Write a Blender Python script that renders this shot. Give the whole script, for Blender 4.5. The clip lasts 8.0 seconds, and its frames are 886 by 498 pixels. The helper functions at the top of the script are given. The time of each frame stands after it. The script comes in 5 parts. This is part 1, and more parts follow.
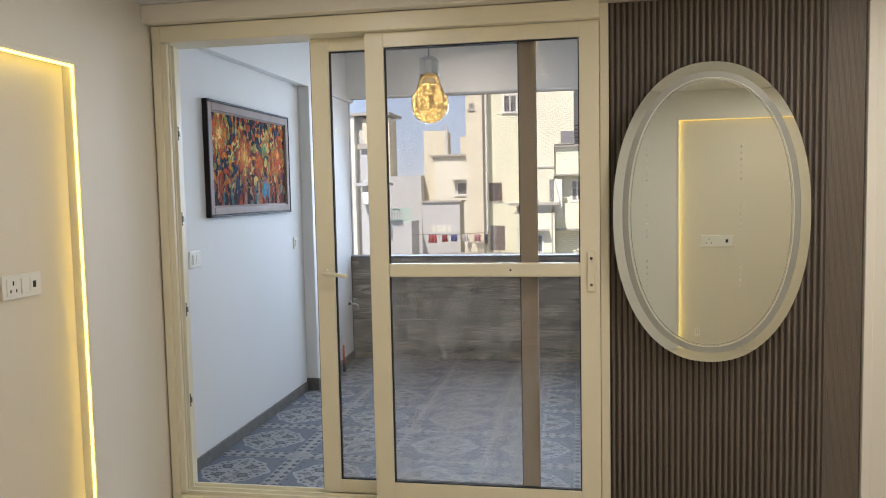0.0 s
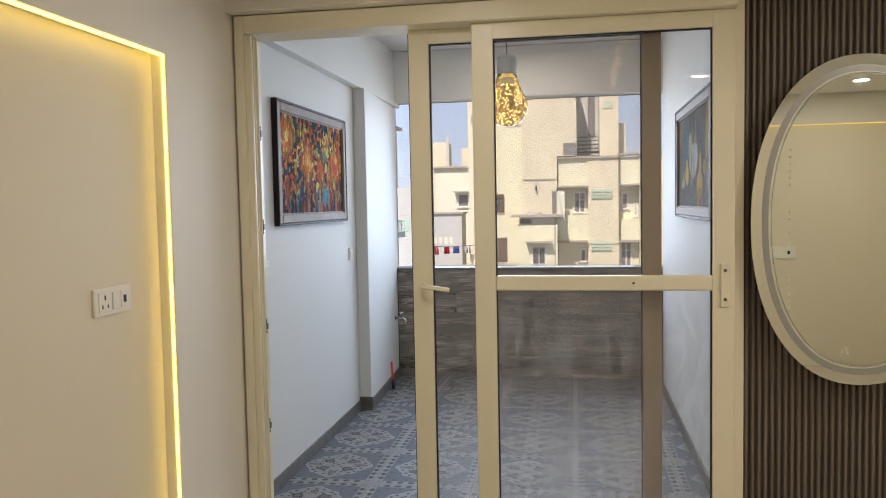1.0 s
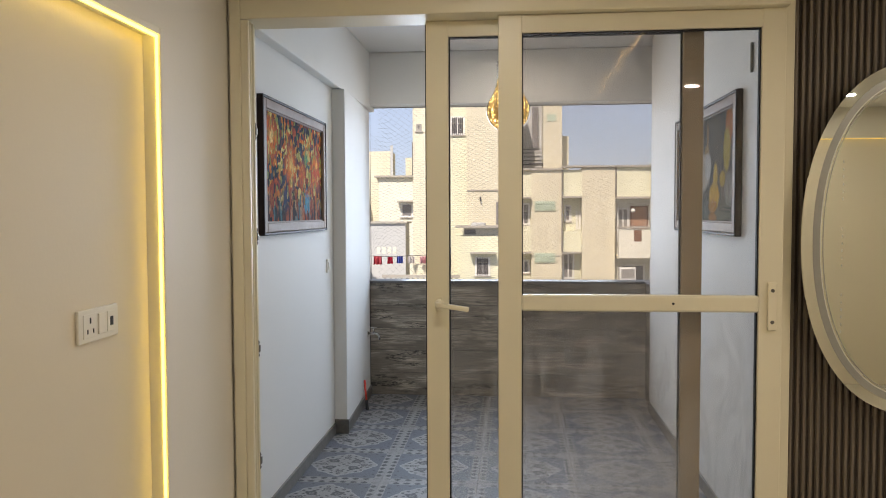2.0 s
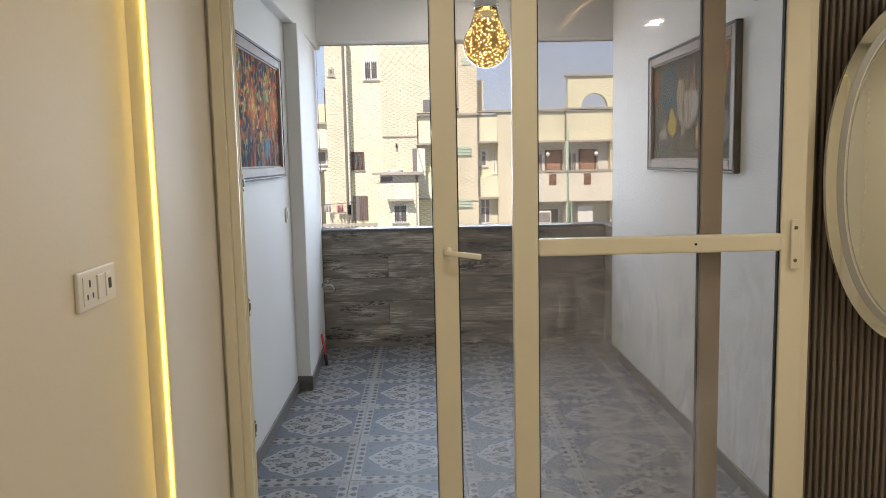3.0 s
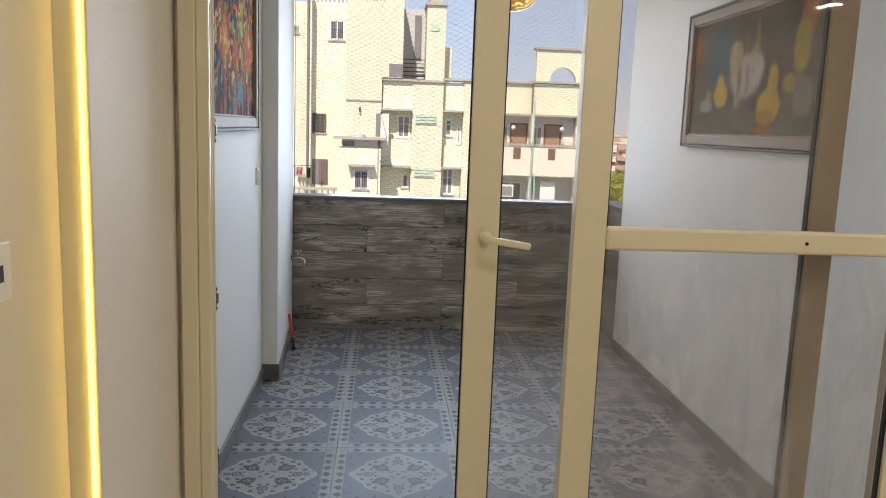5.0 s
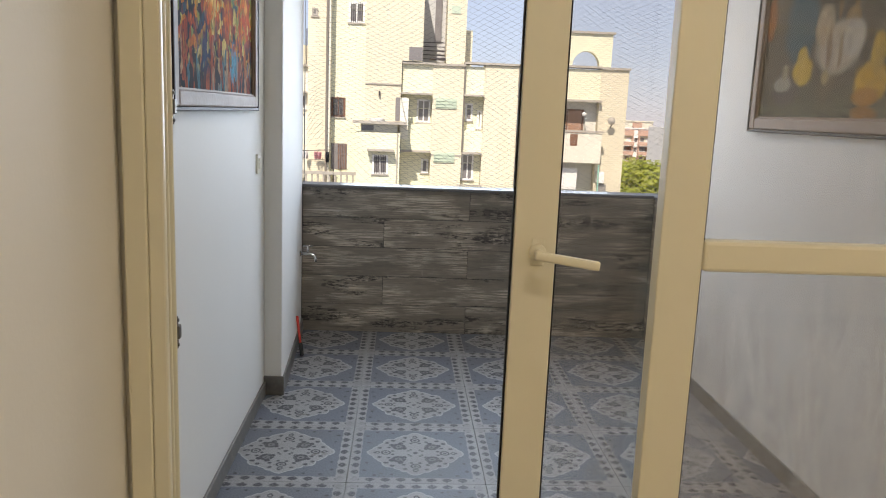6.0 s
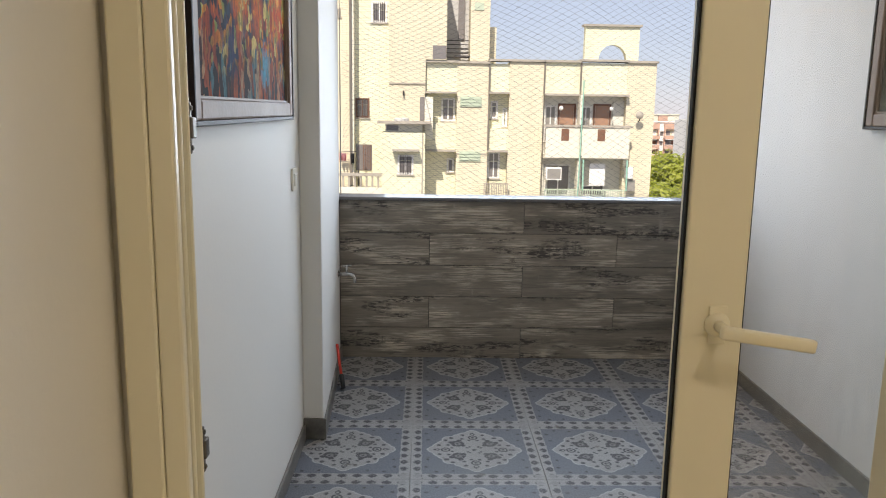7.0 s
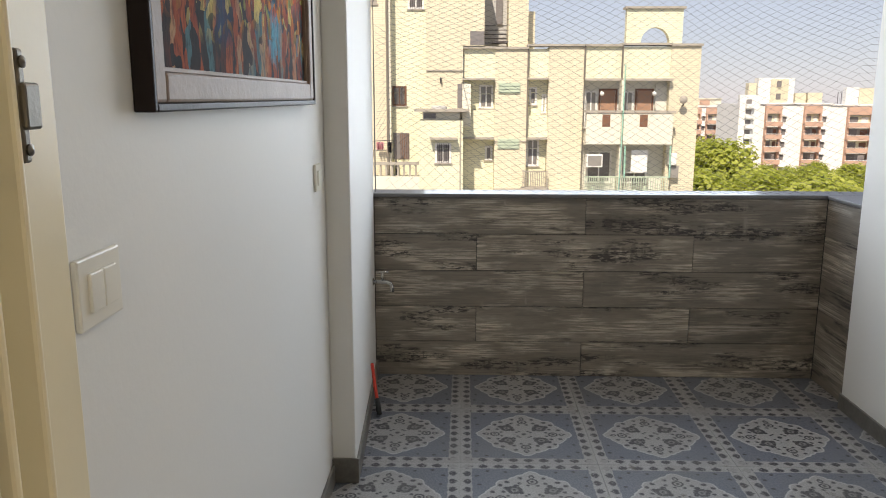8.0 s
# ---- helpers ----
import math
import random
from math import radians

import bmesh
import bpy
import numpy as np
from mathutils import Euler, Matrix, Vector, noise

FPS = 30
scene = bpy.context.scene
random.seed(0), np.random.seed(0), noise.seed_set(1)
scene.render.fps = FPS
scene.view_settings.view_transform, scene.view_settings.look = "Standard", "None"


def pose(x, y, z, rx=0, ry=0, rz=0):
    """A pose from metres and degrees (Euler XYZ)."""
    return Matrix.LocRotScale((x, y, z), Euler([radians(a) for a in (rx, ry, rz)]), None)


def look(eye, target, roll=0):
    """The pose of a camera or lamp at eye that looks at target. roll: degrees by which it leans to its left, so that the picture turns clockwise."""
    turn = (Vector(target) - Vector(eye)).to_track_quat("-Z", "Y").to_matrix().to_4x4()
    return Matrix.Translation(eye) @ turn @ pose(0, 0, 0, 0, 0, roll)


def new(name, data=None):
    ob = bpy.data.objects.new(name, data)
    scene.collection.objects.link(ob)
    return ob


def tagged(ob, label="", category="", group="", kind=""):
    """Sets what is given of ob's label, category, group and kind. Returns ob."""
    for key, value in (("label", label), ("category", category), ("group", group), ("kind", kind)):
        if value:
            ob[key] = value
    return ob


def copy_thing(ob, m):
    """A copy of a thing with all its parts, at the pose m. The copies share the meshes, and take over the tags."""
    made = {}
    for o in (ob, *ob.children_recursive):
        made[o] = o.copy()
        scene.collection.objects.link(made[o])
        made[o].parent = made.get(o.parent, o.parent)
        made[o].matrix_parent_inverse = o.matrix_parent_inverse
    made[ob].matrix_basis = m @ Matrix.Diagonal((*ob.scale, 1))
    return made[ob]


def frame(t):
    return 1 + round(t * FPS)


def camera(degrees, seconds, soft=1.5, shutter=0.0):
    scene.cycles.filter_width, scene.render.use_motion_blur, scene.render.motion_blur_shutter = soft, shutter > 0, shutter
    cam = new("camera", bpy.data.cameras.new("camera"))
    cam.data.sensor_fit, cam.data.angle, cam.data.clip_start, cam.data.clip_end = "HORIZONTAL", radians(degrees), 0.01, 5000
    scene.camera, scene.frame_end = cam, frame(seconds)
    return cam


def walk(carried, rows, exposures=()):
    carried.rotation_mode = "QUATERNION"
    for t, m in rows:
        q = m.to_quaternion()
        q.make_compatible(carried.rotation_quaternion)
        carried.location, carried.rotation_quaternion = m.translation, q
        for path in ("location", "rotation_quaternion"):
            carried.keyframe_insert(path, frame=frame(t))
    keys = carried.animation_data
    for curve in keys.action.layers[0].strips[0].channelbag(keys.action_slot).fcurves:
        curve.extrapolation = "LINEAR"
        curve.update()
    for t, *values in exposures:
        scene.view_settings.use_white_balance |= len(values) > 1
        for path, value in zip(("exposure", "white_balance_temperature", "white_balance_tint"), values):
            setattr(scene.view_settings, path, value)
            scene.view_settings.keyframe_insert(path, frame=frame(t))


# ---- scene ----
cam = camera(59.6, 8.0, soft=1.0)
PATH = [
    (0, (-0.056, 0.218, 1.559), (-0.408, 2.182, 1.412), -1.2),
    (0.5, (-0.345, 0.398, 1.528), (-0.573, 2.376, 1.338), -2.2),
    (1, (-0.605, 0.448, 1.54), (-0.943, 2.415, 1.424), -1.1),
    (1.2, (-0.686, 0.435, 1.539), (-1.002, 2.408, 1.44), -0.2),
    (2.3, (-1.117, 0.821, 1.545), (-1.278, 2.812, 1.452), -0.7),
    (2.5, (-1.229, 0.827, 1.541), (-1.399, 2.816, 1.426), -1.2),
    (3, (-1.339, 0.959, 1.523), (-1.297, 2.945, 1.292), -1.2),
    (3.5, (-1.386, 1.191, 1.519), (-1.247, 3.181, 1.373), 0.0),
    (4, (-1.515, 1.285, 1.536), (-1.388, 3.276, 1.394), 0.9),
    (4.5, (-1.604, 1.409, 1.511), (-1.382, 3.382, 1.269), 0.5),
    (5, (-1.546, 1.659, 1.481), (-1.389, 3.629, 1.172), 2.1),
    (5.2, (-1.575, 1.767, 1.454), (-1.456, 3.734, 1.113), 2.1),
    (6.3, (-1.538, 2.37, 1.466), (-1.436, 4.337, 1.117), 2.5),
    (6.5, (-1.577, 2.472, 1.467), (-1.536, 4.442, 1.125), 2.1),
    (7, (-1.679, 2.709, 1.482), (-1.634, 4.677, 1.127), 0.9),
    (7.5, (-1.621, 3.034, 1.463), (-1.547, 4.995, 1.077), 0.2),
    (8, (-1.726, 3.282, 1.459), (-1.778, 5.243, 1.073), 0.1),
]
walk(cam, [(t, look(eye, target, roll)) for t, eye, target, roll in PATH], [(0.0, 0.94, 6000, 13), (0.5, 0.92, 6100, 14), (1.0, 0.83, 6350, 14), (2.5, 0.70, 6600, 14), (5.0, 0.70, 6650, 14), (6.5, 0.79, 6850, 14), (7.1, 0.66, 6950, 14), (8.0, 0.62, 7250, 14)])


# ---- world, sun, large lights ----
world = bpy.data.worlds.new("sky")
scene.world = world
world.use_nodes = True
SUN = Vector((-0.24, -0.75, 1.0)).normalized()
sky = world.node_tree.nodes.new("ShaderNodeTexSky")
sky.sky_type = "NISHITA"
sky.sun_disc = False
sky.sun_elevation = math.asin(SUN.z)
sky.sun_rotation = math.atan2(SUN.x, SUN.y)
sky.air_density, sky.dust_density, sky.ozone_density = 1.0, 0.1, 2.0
world.node_tree.nodes["Background"].inputs[1].default_value = 0.074
haze = world.node_tree.nodes.new("ShaderNodeMix")
haze.data_type, haze.blend_type = "RGBA", "MULTIPLY"
haze.inputs[0].default_value = 1.0
haze.inputs[7].default_value = (1.08, 0.99, 1.02, 1)
world.node_tree.links.new(sky.outputs[0], haze.inputs[6])
veil = world.node_tree.nodes.new("ShaderNodeMix")
veil.data_type = "RGBA"
veil.inputs[0].default_value = 0.72
veil.inputs[7].default_value = (5.0, 5.85, 7.5, 1)
world.node_tree.links.new(haze.outputs[2], veil.inputs[6])
world.node_tree.links.new(veil.outputs[2], world.node_tree.nodes["Background"].inputs[0])


def lamp(name, kind, m, energy, color, size=0.1, size_y=0.0, shape="DISK"):
    data = bpy.data.lights.new(name, kind)
    data.energy, data.color = energy, color
    if kind == "AREA":
        data.shape, data.size = shape, size
        if size_y:
            data.size_y = size_y
    ob = new(name, data)
    ob.matrix_world = m
    return ob


sun = lamp("sun", "SUN", look(SUN * 30, (0, 0, 0)), 3.95, (1.0, 0.95, 0.86))
sun.data.angle = radians(0.6)
# daylight in the balcony's opening
sky_lamp = lamp("opening_daylight", "AREA", look((-1.02, 7.42, 1.72), (-1.02, 4.6, 0.9)), 21, (0.66, 0.82, 1.0), 1.85, 1.4, "RECTANGLE")
sky_lamp.data.spread = radians(128)
CEIL = 2.46
DOWNLIGHTS = [(-1.05, 2.85), (0.31, 0.97), (1.75, 1.25), (1.62, 0.30), (1.75, 2.75), (0.95, 2.75)]
for px, py in DOWNLIGHTS:
    lamp("downlight_lamp", "AREA", look((px, py, CEIL - 0.012), (px, py, 0)), 3.1 if px < 0 else 4.2, (1.0, 0.905, 0.76), 0.11)
BALCONY_LAMP = (-0.99, 6.45, 2.87)
lamp("balcony_lamp_glow", "AREA", look((-0.99, 6.45, 2.80), (-0.99, 6.45, 0)), 3.5, (1.0, 0.93, 0.82), 0.18)


# ---- materials ----
class Graph:
    """A small wrapper round a node material."""

    def __init__(self, name):
        self.mat = bpy.data.materials.new(name)
        self.mat.use_nodes = True
        self.nt = self.mat.node_tree
        self.bsdf = self.nt.nodes["Principled BSDF"]
        self.out = self.nt.nodes["Material Output"]

    def node(self, kind):
        return self.nt.nodes.new(kind)

    def put(self, socket, value):
        if isinstance(value, bpy.types.NodeSocket):
            self.nt.links.new(value, socket)
        elif isinstance(value, tuple) and len(value) == 3 and socket.type == "RGBA":
            socket.default_value = (*value, 1)
        else:
            socket.default_value = value

    def m(self, op, a, b=None, c=None):
        n = self.node("ShaderNodeMath")
        n.operation = op
        for i, v in enumerate((a, b, c)):
            if v is not None:
                self.put(n.inputs[i], v)
        return n.outputs[0]

    def mix(self, f, a, b, blend="MIX"):
        n = self.node("ShaderNodeMix")
        n.data_type, n.blend_type = "RGBA", blend
        self.put(n.inputs[0], f), self.put(n.inputs[6], a), self.put(n.inputs[7], b)
        return n.outputs[2]

    def coords(self, scale=(1, 1, 1), shift=0.0, kind="Object"):
        n = self.node("ShaderNodeMapping")
        n.inputs["Scale"].default_value = scale
        self.nt.links.new(self.node("ShaderNodeTexCoord").outputs[kind], n.inputs[0])
        if shift:
            r = self.m("MULTIPLY", self.random(), shift)
            cmb = self.node("ShaderNodeCombineXYZ")
            for i in range(3):
                self.put(cmb.inputs[i], r)
            self.nt.links.new(cmb.outputs[0], n.inputs["Location"])
        return n.outputs[0]

    def random(self):
        return self.node("ShaderNodeObjectInfo").outputs["Random"]

    def noise(self, scale, vec=None, detail=4.0, rough=0.55, warp=0.0):
        n = self.node("ShaderNodeTexNoise")
        n.inputs["Scale"].default_value, n.inputs["Detail"].default_value = scale, detail
        n.inputs["Roughness"].default_value, n.inputs["Distortion"].default_value = rough, warp
        self.put(n.inputs["Vector"], vec if vec is not None else self.coords())
        return n.outputs[0]

    def ramp(self, f, stops):
        n = self.node("ShaderNodeValToRGB")
        e = n.color_ramp.elements
        while len(e) < len(stops):
            e.new(0.5)
        for el, (p, c) in zip(e, stops):
            el.position = p
            el.color = (*c, 1) if isinstance(c, tuple) else (c, c, c, 1)
        self.put(n.inputs[0], f)
        return n.outputs[0]

    def bump(self, height, strength=0.2, distance=0.01):
        n = self.node("ShaderNodeBump")
        n.inputs["Strength"].default_value, n.inputs["Distance"].default_value = strength, distance
        self.put(n.inputs["Height"], height)
        self.nt.links.new(n.outputs[0], self.bsdf.inputs["Normal"])

    def done(self, color=None, rough=0.5, metal=0.0, spec=0.5):
        if color is not None:
            self.put(self.bsdf.inputs["Base Color"], color)
        self.put(self.bsdf.inputs["Roughness"], rough)
        self.bsdf.inputs["Metallic"].default_value = metal
        self.bsdf.inputs["Specular IOR Level"].default_value = spec
        return self.mat


def paint(name, col, rough=0.6, var=0.08, big=1.3, fine=90.0, bump=0.12, metal=0.0, spec=0.4):
    """Painted or plain surface with broad blotches, fine grain and a little relief."""
    g = Graph(name)
    dark = tuple(c * (1 - var) for c in col)
    lite = tuple(min(1.0, c * (1 + var * 0.6)) for c in col)
    b = g.noise(big, detail=6)
    f = g.noise(fine, detail=3)
    c = g.mix(g.m("MULTIPLY_ADD", f, 0.35, g.m("MULTIPLY", b, 0.65)), dark, lite)
    g.bump(g.m("ADD", f, g.m("MULTIPLY", g.noise(big * 6), 0.7)), bump, 0.004)
    return g.done(c, g.m("MULTIPLY_ADD", f, 0.15, rough - 0.07), metal, spec)


def glow(name, col, strength):
    g = Graph(name)
    g.put(g.bsdf.inputs["Base Color"], col)
    g.put(g.bsdf.inputs["Emission Color"], col)
    g.bsdf.inputs["Emission Strength"].default_value = strength
    return g.mat


WALL = paint("white_wall_paint", (0.78, 0.77, 0.74), 0.62, 0.05, 1.1, 70, 0.10)
ROOM = paint("cream_room_paint", (0.765, 0.728, 0.645), 0.55, 0.05, 1.0, 80, 0.10)
# room paint made yellower, with the strip's glow put into the colour
NICHE_GLOW = paint("led_tinted_niche_paint", (0.735, 0.662, 0.52), 0.55, 0.05, 1.0, 80, 0.10)
CEILM = paint("white_ceiling_paint", (0.80, 0.79, 0.77), 0.7, 0.04, 1.0, 70, 0.08)
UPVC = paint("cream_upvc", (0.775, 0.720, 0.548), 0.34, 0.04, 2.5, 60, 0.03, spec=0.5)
# cream upvc darkened to brown: backlit shade put into the colour
UPVC_SHADE = paint("shade_brown_upvc", (0.30, 0.235, 0.155), 0.42, 0.06, 3, 60, 0.03)
GASKET = paint("dusty_black_rubber", (0.032, 0.031, 0.030), 0.7, spec=0.15)
STEEL = paint("dull_steel", (0.20, 0.185, 0.16), 0.45, 0.2, 20, 200, 0.1, 1.0)
CHROME = paint("chrome", (0.62, 0.62, 0.62), 0.16, 0.05, 20, 200, 0.02, 1.0)
PLASTIC = paint("white_plastic", (0.80, 0.77, 0.69), 0.32, 0.02, 8, 90, 0.02)
PIN = paint("dark_hole", (0.02, 0.02, 0.02), 0.6)
FLUTE = paint("brown_fluted_laminate", (0.168, 0.140, 0.108), 0.45, 0.22, 3.5, 60, 0.15)
FLUTE_BACK = paint("dark_groove_board", (0.07, 0.056, 0.044), 0.7, 0.2)
ROOM_FLOOR = paint("beige_floor_tile", (0.55, 0.50, 0.42), 0.22, 0.08, 2, 40, 0.03)
SKIRT = paint("grey_stone_skirting", (0.18, 0.168, 0.15), 0.4, 0.75, 14, 60, 0.2)
CAP = paint("pale_granite_cap", (0.17, 0.168, 0.17), 0.35, 0.25, 12, 160, 0.08)
FRAME_DARK = paint("dark_brown_frame_wood", (0.022, 0.015, 0.013), 0.5, 0.3, 14, 90, 0.1, spec=0.15)
FRAME_SILVER = paint("antique_silver_moulding", (0.31, 0.225, 0.175), 0.5, 0.55, 9, 60, 0.25, 0.0, 0.15)
RED = paint("red_plastic", (0.62, 0.05, 0.03), 0.4, 0.15, 14)
BLACKP = paint("black_bristle", (0.03, 0.03, 0.03), 0.7)
NET = paint("grey_nylon_cord", (0.24, 0.24, 0.24), 0.6, 0.1)
LED = glow("warm_led_strip", (1.0, 0.75, 0.12), 3.0)
LED_DIM = glow("dim_led_strip", (1.0, 0.72, 0.20), 0.55)
LED_CEIL = glow("warm_ceiling_strip", (1.0, 0.66, 0.25), 3.0)
DISC = glow("downlight_diffuser", (1.0, 0.93, 0.82), 9.0)
FLOOR_GROUT = paint("grey_floor_grout", (0.27, 0.265, 0.255), 0.8, 0.25)
GROUT = paint("dark_grout", (0.06, 0.06, 0.06), 0.8, 0.2)


def plank_material():
    """Wood-look tile: grey-brown ground, pale brushed streaks, patches of dark burnt ticks."""
    g = Graph("weathered_plank_tile")
    long_ = g.coords((0.8, 1, 13), 37.0)
    hair = g.coords((4.0, 1, 60), 71.0)
    patch = g.coords((1.7, 1, 6.5), 13.0)
    tick = g.coords((15, 1, 64), 91.0)
    bar = g.coords((3.0, 1, 52), 53.0)
    streak = g.noise(2.0, long_, 6, 0.6, 0.3)
    fine = g.noise(2.4, hair, 4, 0.7)
    f = g.m("MULTIPLY_ADD", fine, 0.45, g.m("MULTIPLY", streak, 0.55))
    c = g.ramp(f, [(0.32, (0.120, 0.105, 0.088)), (0.46, (0.172, 0.150, 0.126)), (0.58, (0.205, 0.180, 0.150)), (0.74, (0.28, 0.245, 0.205))])
    zone = g.noise(1.5, patch, 4, 0.55)
    pale_zone = g.ramp(zone, [(0.40, 1.0), (0.53, 0.0)])
    brushed = g.ramp(g.noise(2.2, bar, 4, 0.65), [(0.46, 0.0), (0.58, 0.85)])
    c = g.mix(g.m("MULTIPLY", pale_zone, brushed), c, (0.45, 0.395, 0.325))
    lines = g.ramp(g.noise(2.0, g.coords((1.3, 1, 75), 23.0), 5, 0.65, 0.4), [(0.53, 0.0), (0.61, 0.95)])
    c = g.mix(g.m("MULTIPLY", lines, g.ramp(zone, [(0.40, 1.0), (0.52, 0.04)])), c, (0.46, 0.415, 0.35))
    soot = g.ramp(g.noise(2.0, g.coords((1.1, 1, 62), 29.0), 5, 0.7), [(0.56, 0.0), (0.66, 0.45)])
    c = g.mix(soot, c, (0.075, 0.063, 0.055))
    # burnt rows: ragged short ticks and a few long bars inside loose patches
    dark_zone = g.ramp(g.noise(1.5, g.coords((1.1, 1, 6.0), 41.0), 5, 0.62), [(0.535, 0.0), (0.60, 1.0)])
    ticks = g.ramp(g.noise(1.5, tick, 4, 0.65), [(0.49, 0.0), (0.55, 0.92)])
    smudge = g.ramp(g.noise(1.4, g.coords((26, 1, 7), 67.0), 4, 0.65), [(0.52, 0.0), (0.62, 0.6)])
    ticks = g.m("MAXIMUM", ticks, smudge)
    bars = g.ramp(g.noise(1.9, bar, 5, 0.7), [(0.52, 0.0), (0.60, 0.7)])
    c = g.mix(g.m("MULTIPLY", dark_zone, g.m("MAXIMUM", ticks, bars)), c, (0.034, 0.029, 0.027))
    scuff = g.ramp(g.noise(3.5, g.coords((3.0, 1, 1.2), 17.0), 5, 0.6), [(0.66, 0.0), (0.76, 0.5)])
    c = g.mix(scuff, c, (0.38, 0.35, 0.31))
    cloud = g.ramp(g.noise(1.6, g.coords((1.4, 1, 3.2), 61.0), 4, 0.6), [(0.35, 0.0), (0.65, 1.0)])
    tone = g.m("MULTIPLY_ADD", cloud, 0.36, g.m("MULTIPLY_ADD", g.random(), 0.38, 0.87))
    cmb = g.node("ShaderNodeCombineXYZ")
    for k in range(3):
        g.put(cmb.inputs[k], tone)
    c = g.mix(1.0, c, cmb.outputs[0], "MULTIPLY")
    g.bump(f, 0.2, 0.002)
    return g.done(c, g.m("MULTIPLY_ADD", fine, 0.2, 0.40))


PLANK = plank_material()


def tile_material():
    """Patterned floor tile: blue-grey field, pale lobed medallion, border of buds. Local x and y from the tile's middle."""
    g = Graph("patterned_floor_tile")
    sep = g.node("ShaderNodeSeparateXYZ")
    g.nt.links.new(g.coords(), sep.inputs[0])
    wob1, wob2 = g.noise(38, detail=3), g.noise(34, g.coords((1, 1, 1.0), 3.0), detail=3)
    x = g.m("MULTIPLY_ADD", g.m("SUBTRACT", wob1, 0.5), 0.014, sep.outputs[0])
    y = g.m("MULTIPLY_ADD", g.m("SUBTRACT", wob2, 0.5), 0.014, sep.outputs[1])
    ax, ay = g.m("ABSOLUTE", x), g.m("ABSOLUTE", y)
    a, b = g.m("MAXIMUM", ax, ay), g.m("MINIMUM", ax, ay)
    r = g.m("SQRT", g.m("ADD", g.m("MULTIPLY", x, x), g.m("MULTIPLY", y, y)))
    th = g.m("ARCTAN2", y, x)

    def below(v, edge, soft=0.003):
        n = g.node("ShaderNodeMapRange")
        n.interpolation_type = "SMOOTHSTEP"
        g.put(n.inputs[0], v), g.put(n.inputs[1], g.m("SUBTRACT", edge, soft)), g.put(n.inputs[2], g.m("ADD", edge, soft))
        n.inputs[3].default_value, n.inputs[4].default_value = 1.0, 0.0
        return n.outputs[0]

    def spot(u, v, cu, cv, rad, soft=0.004):
        du, dv = g.m("SUBTRACT", u, cu), g.m("SUBTRACT", v, cv)
        return below(g.m("SQRT", g.m("ADD", g.m("MULTIPLY", du, du), g.m("MULTIPLY", dv, dv))), rad, soft)

    def ring(u, v, cu, cv, r1, r0):
        return g.m("SUBTRACT", spot(u, v, cu, cv, r1, 0.003), spot(u, v, cu, cv, r0, 0.003))

    lobes = g.m("ABSOLUTE", g.m("COSINE", g.m("MULTIPLY", th, 4.0)))
    fine_lobe = g.m("ABSOLUTE", g.m("COSINE", g.m("MULTIPLY", th, 8.0)))
    edge = g.m("MULTIPLY_ADD", fine_lobe, 0.013, g.m("MULTIPLY_ADD", lobes, 0.020, 0.166))
    cross = g.m("MULTIPLY_ADD", g.m("COSINE", g.m("MULTIPLY", th, 4.0)), 0.012, edge)
    speck = g.ramp(g.noise(150, detail=3, rough=0.7), [(0.36, 0.0), (0.64, 1.0)])
    stain = g.noise(3.0, g.coords((1, 1, 1), 9.0), 6, 0.65)
    field = g.mix(speck, (0.076, 0.084, 0.106), (0.158, 0.170, 0.204))
    pale = g.mix(speck, (0.225, 0.222, 0.218), (0.345, 0.340, 0.332))
    ink = g.mix(speck, (0.016, 0.016, 0.022), (0.045, 0.043, 0.05))
    c = g.mix(below(r, cross), field, pale)
    line = g.m("SUBTRACT", below(r, cross, 0.002), below(r, g.m("SUBTRACT", cross, 0.007), 0.002))
    c = g.mix(g.m("MULTIPLY", line, 0.6), c, (0.42, 0.42, 0.42))
    motif = g.m("MULTIPLY", ring(ax, ay, 0.072, 0.062, 0.031, 0.014), 0.95)
    motif = g.m("MAXIMUM", motif, g.m("MULTIPLY", spot(ax, ay, 0.072, 0.062, 0.030), 0.5))
    petals = g.m("MAXIMUM", spot(ax, ay, 0.102, 0.075, 0.012), g.m("MAXIMUM", spot(ax, ay, 0.064, 0.094, 0.012), spot(ax, ay, 0.048, 0.044, 0.011)))
    motif = g.m("MAXIMUM", motif, petals)
    for extra in (spot(ax, ay, 0.072, 0.062, 0.008), ring(a, b, 0.165, 0.0, 0.012, 0.006), spot(a, b, 0.205, 0.10, 0.007), spot(a, b, 0.212, 0.17, 0.008), spot(a, b, 0.098, 0.018, 0.007), ring(a, b, 0.128, 0.0, 0.022, 0.014), spot(a, b, 0.128, 0.0, 0.008),
                  spot(ax, ay, 0.0, 0.0, 0.010), spot(a, b, 0.155, 0.045, 0.009), spot(a, b, 0.115, 0.050, 0.008), spot(a, b, 0.030, 0.020, 0.006),
                  spot(a, b, 0.175, 0.0, 0.007), spot(a, b, 0.125, 0.098, 0.010)):
        motif = g.m("MAXIMUM", motif, extra)
    frayed = g.ramp(g.noise(95, detail=4), [(0.34, 0.45), (0.46, 1.0)])
    c = g.mix(g.m("MULTIPLY", motif, frayed), c, ink)
    # border
    rim = g.m("SUBTRACT", 1.0, below(a, 0.232, 0.002))
    c = g.mix(rim, c, pale)
    step = 0.0622
    u = g.m("SUBTRACT", g.m("MODULO", g.m("ADD", b, step / 2), step), step / 2)
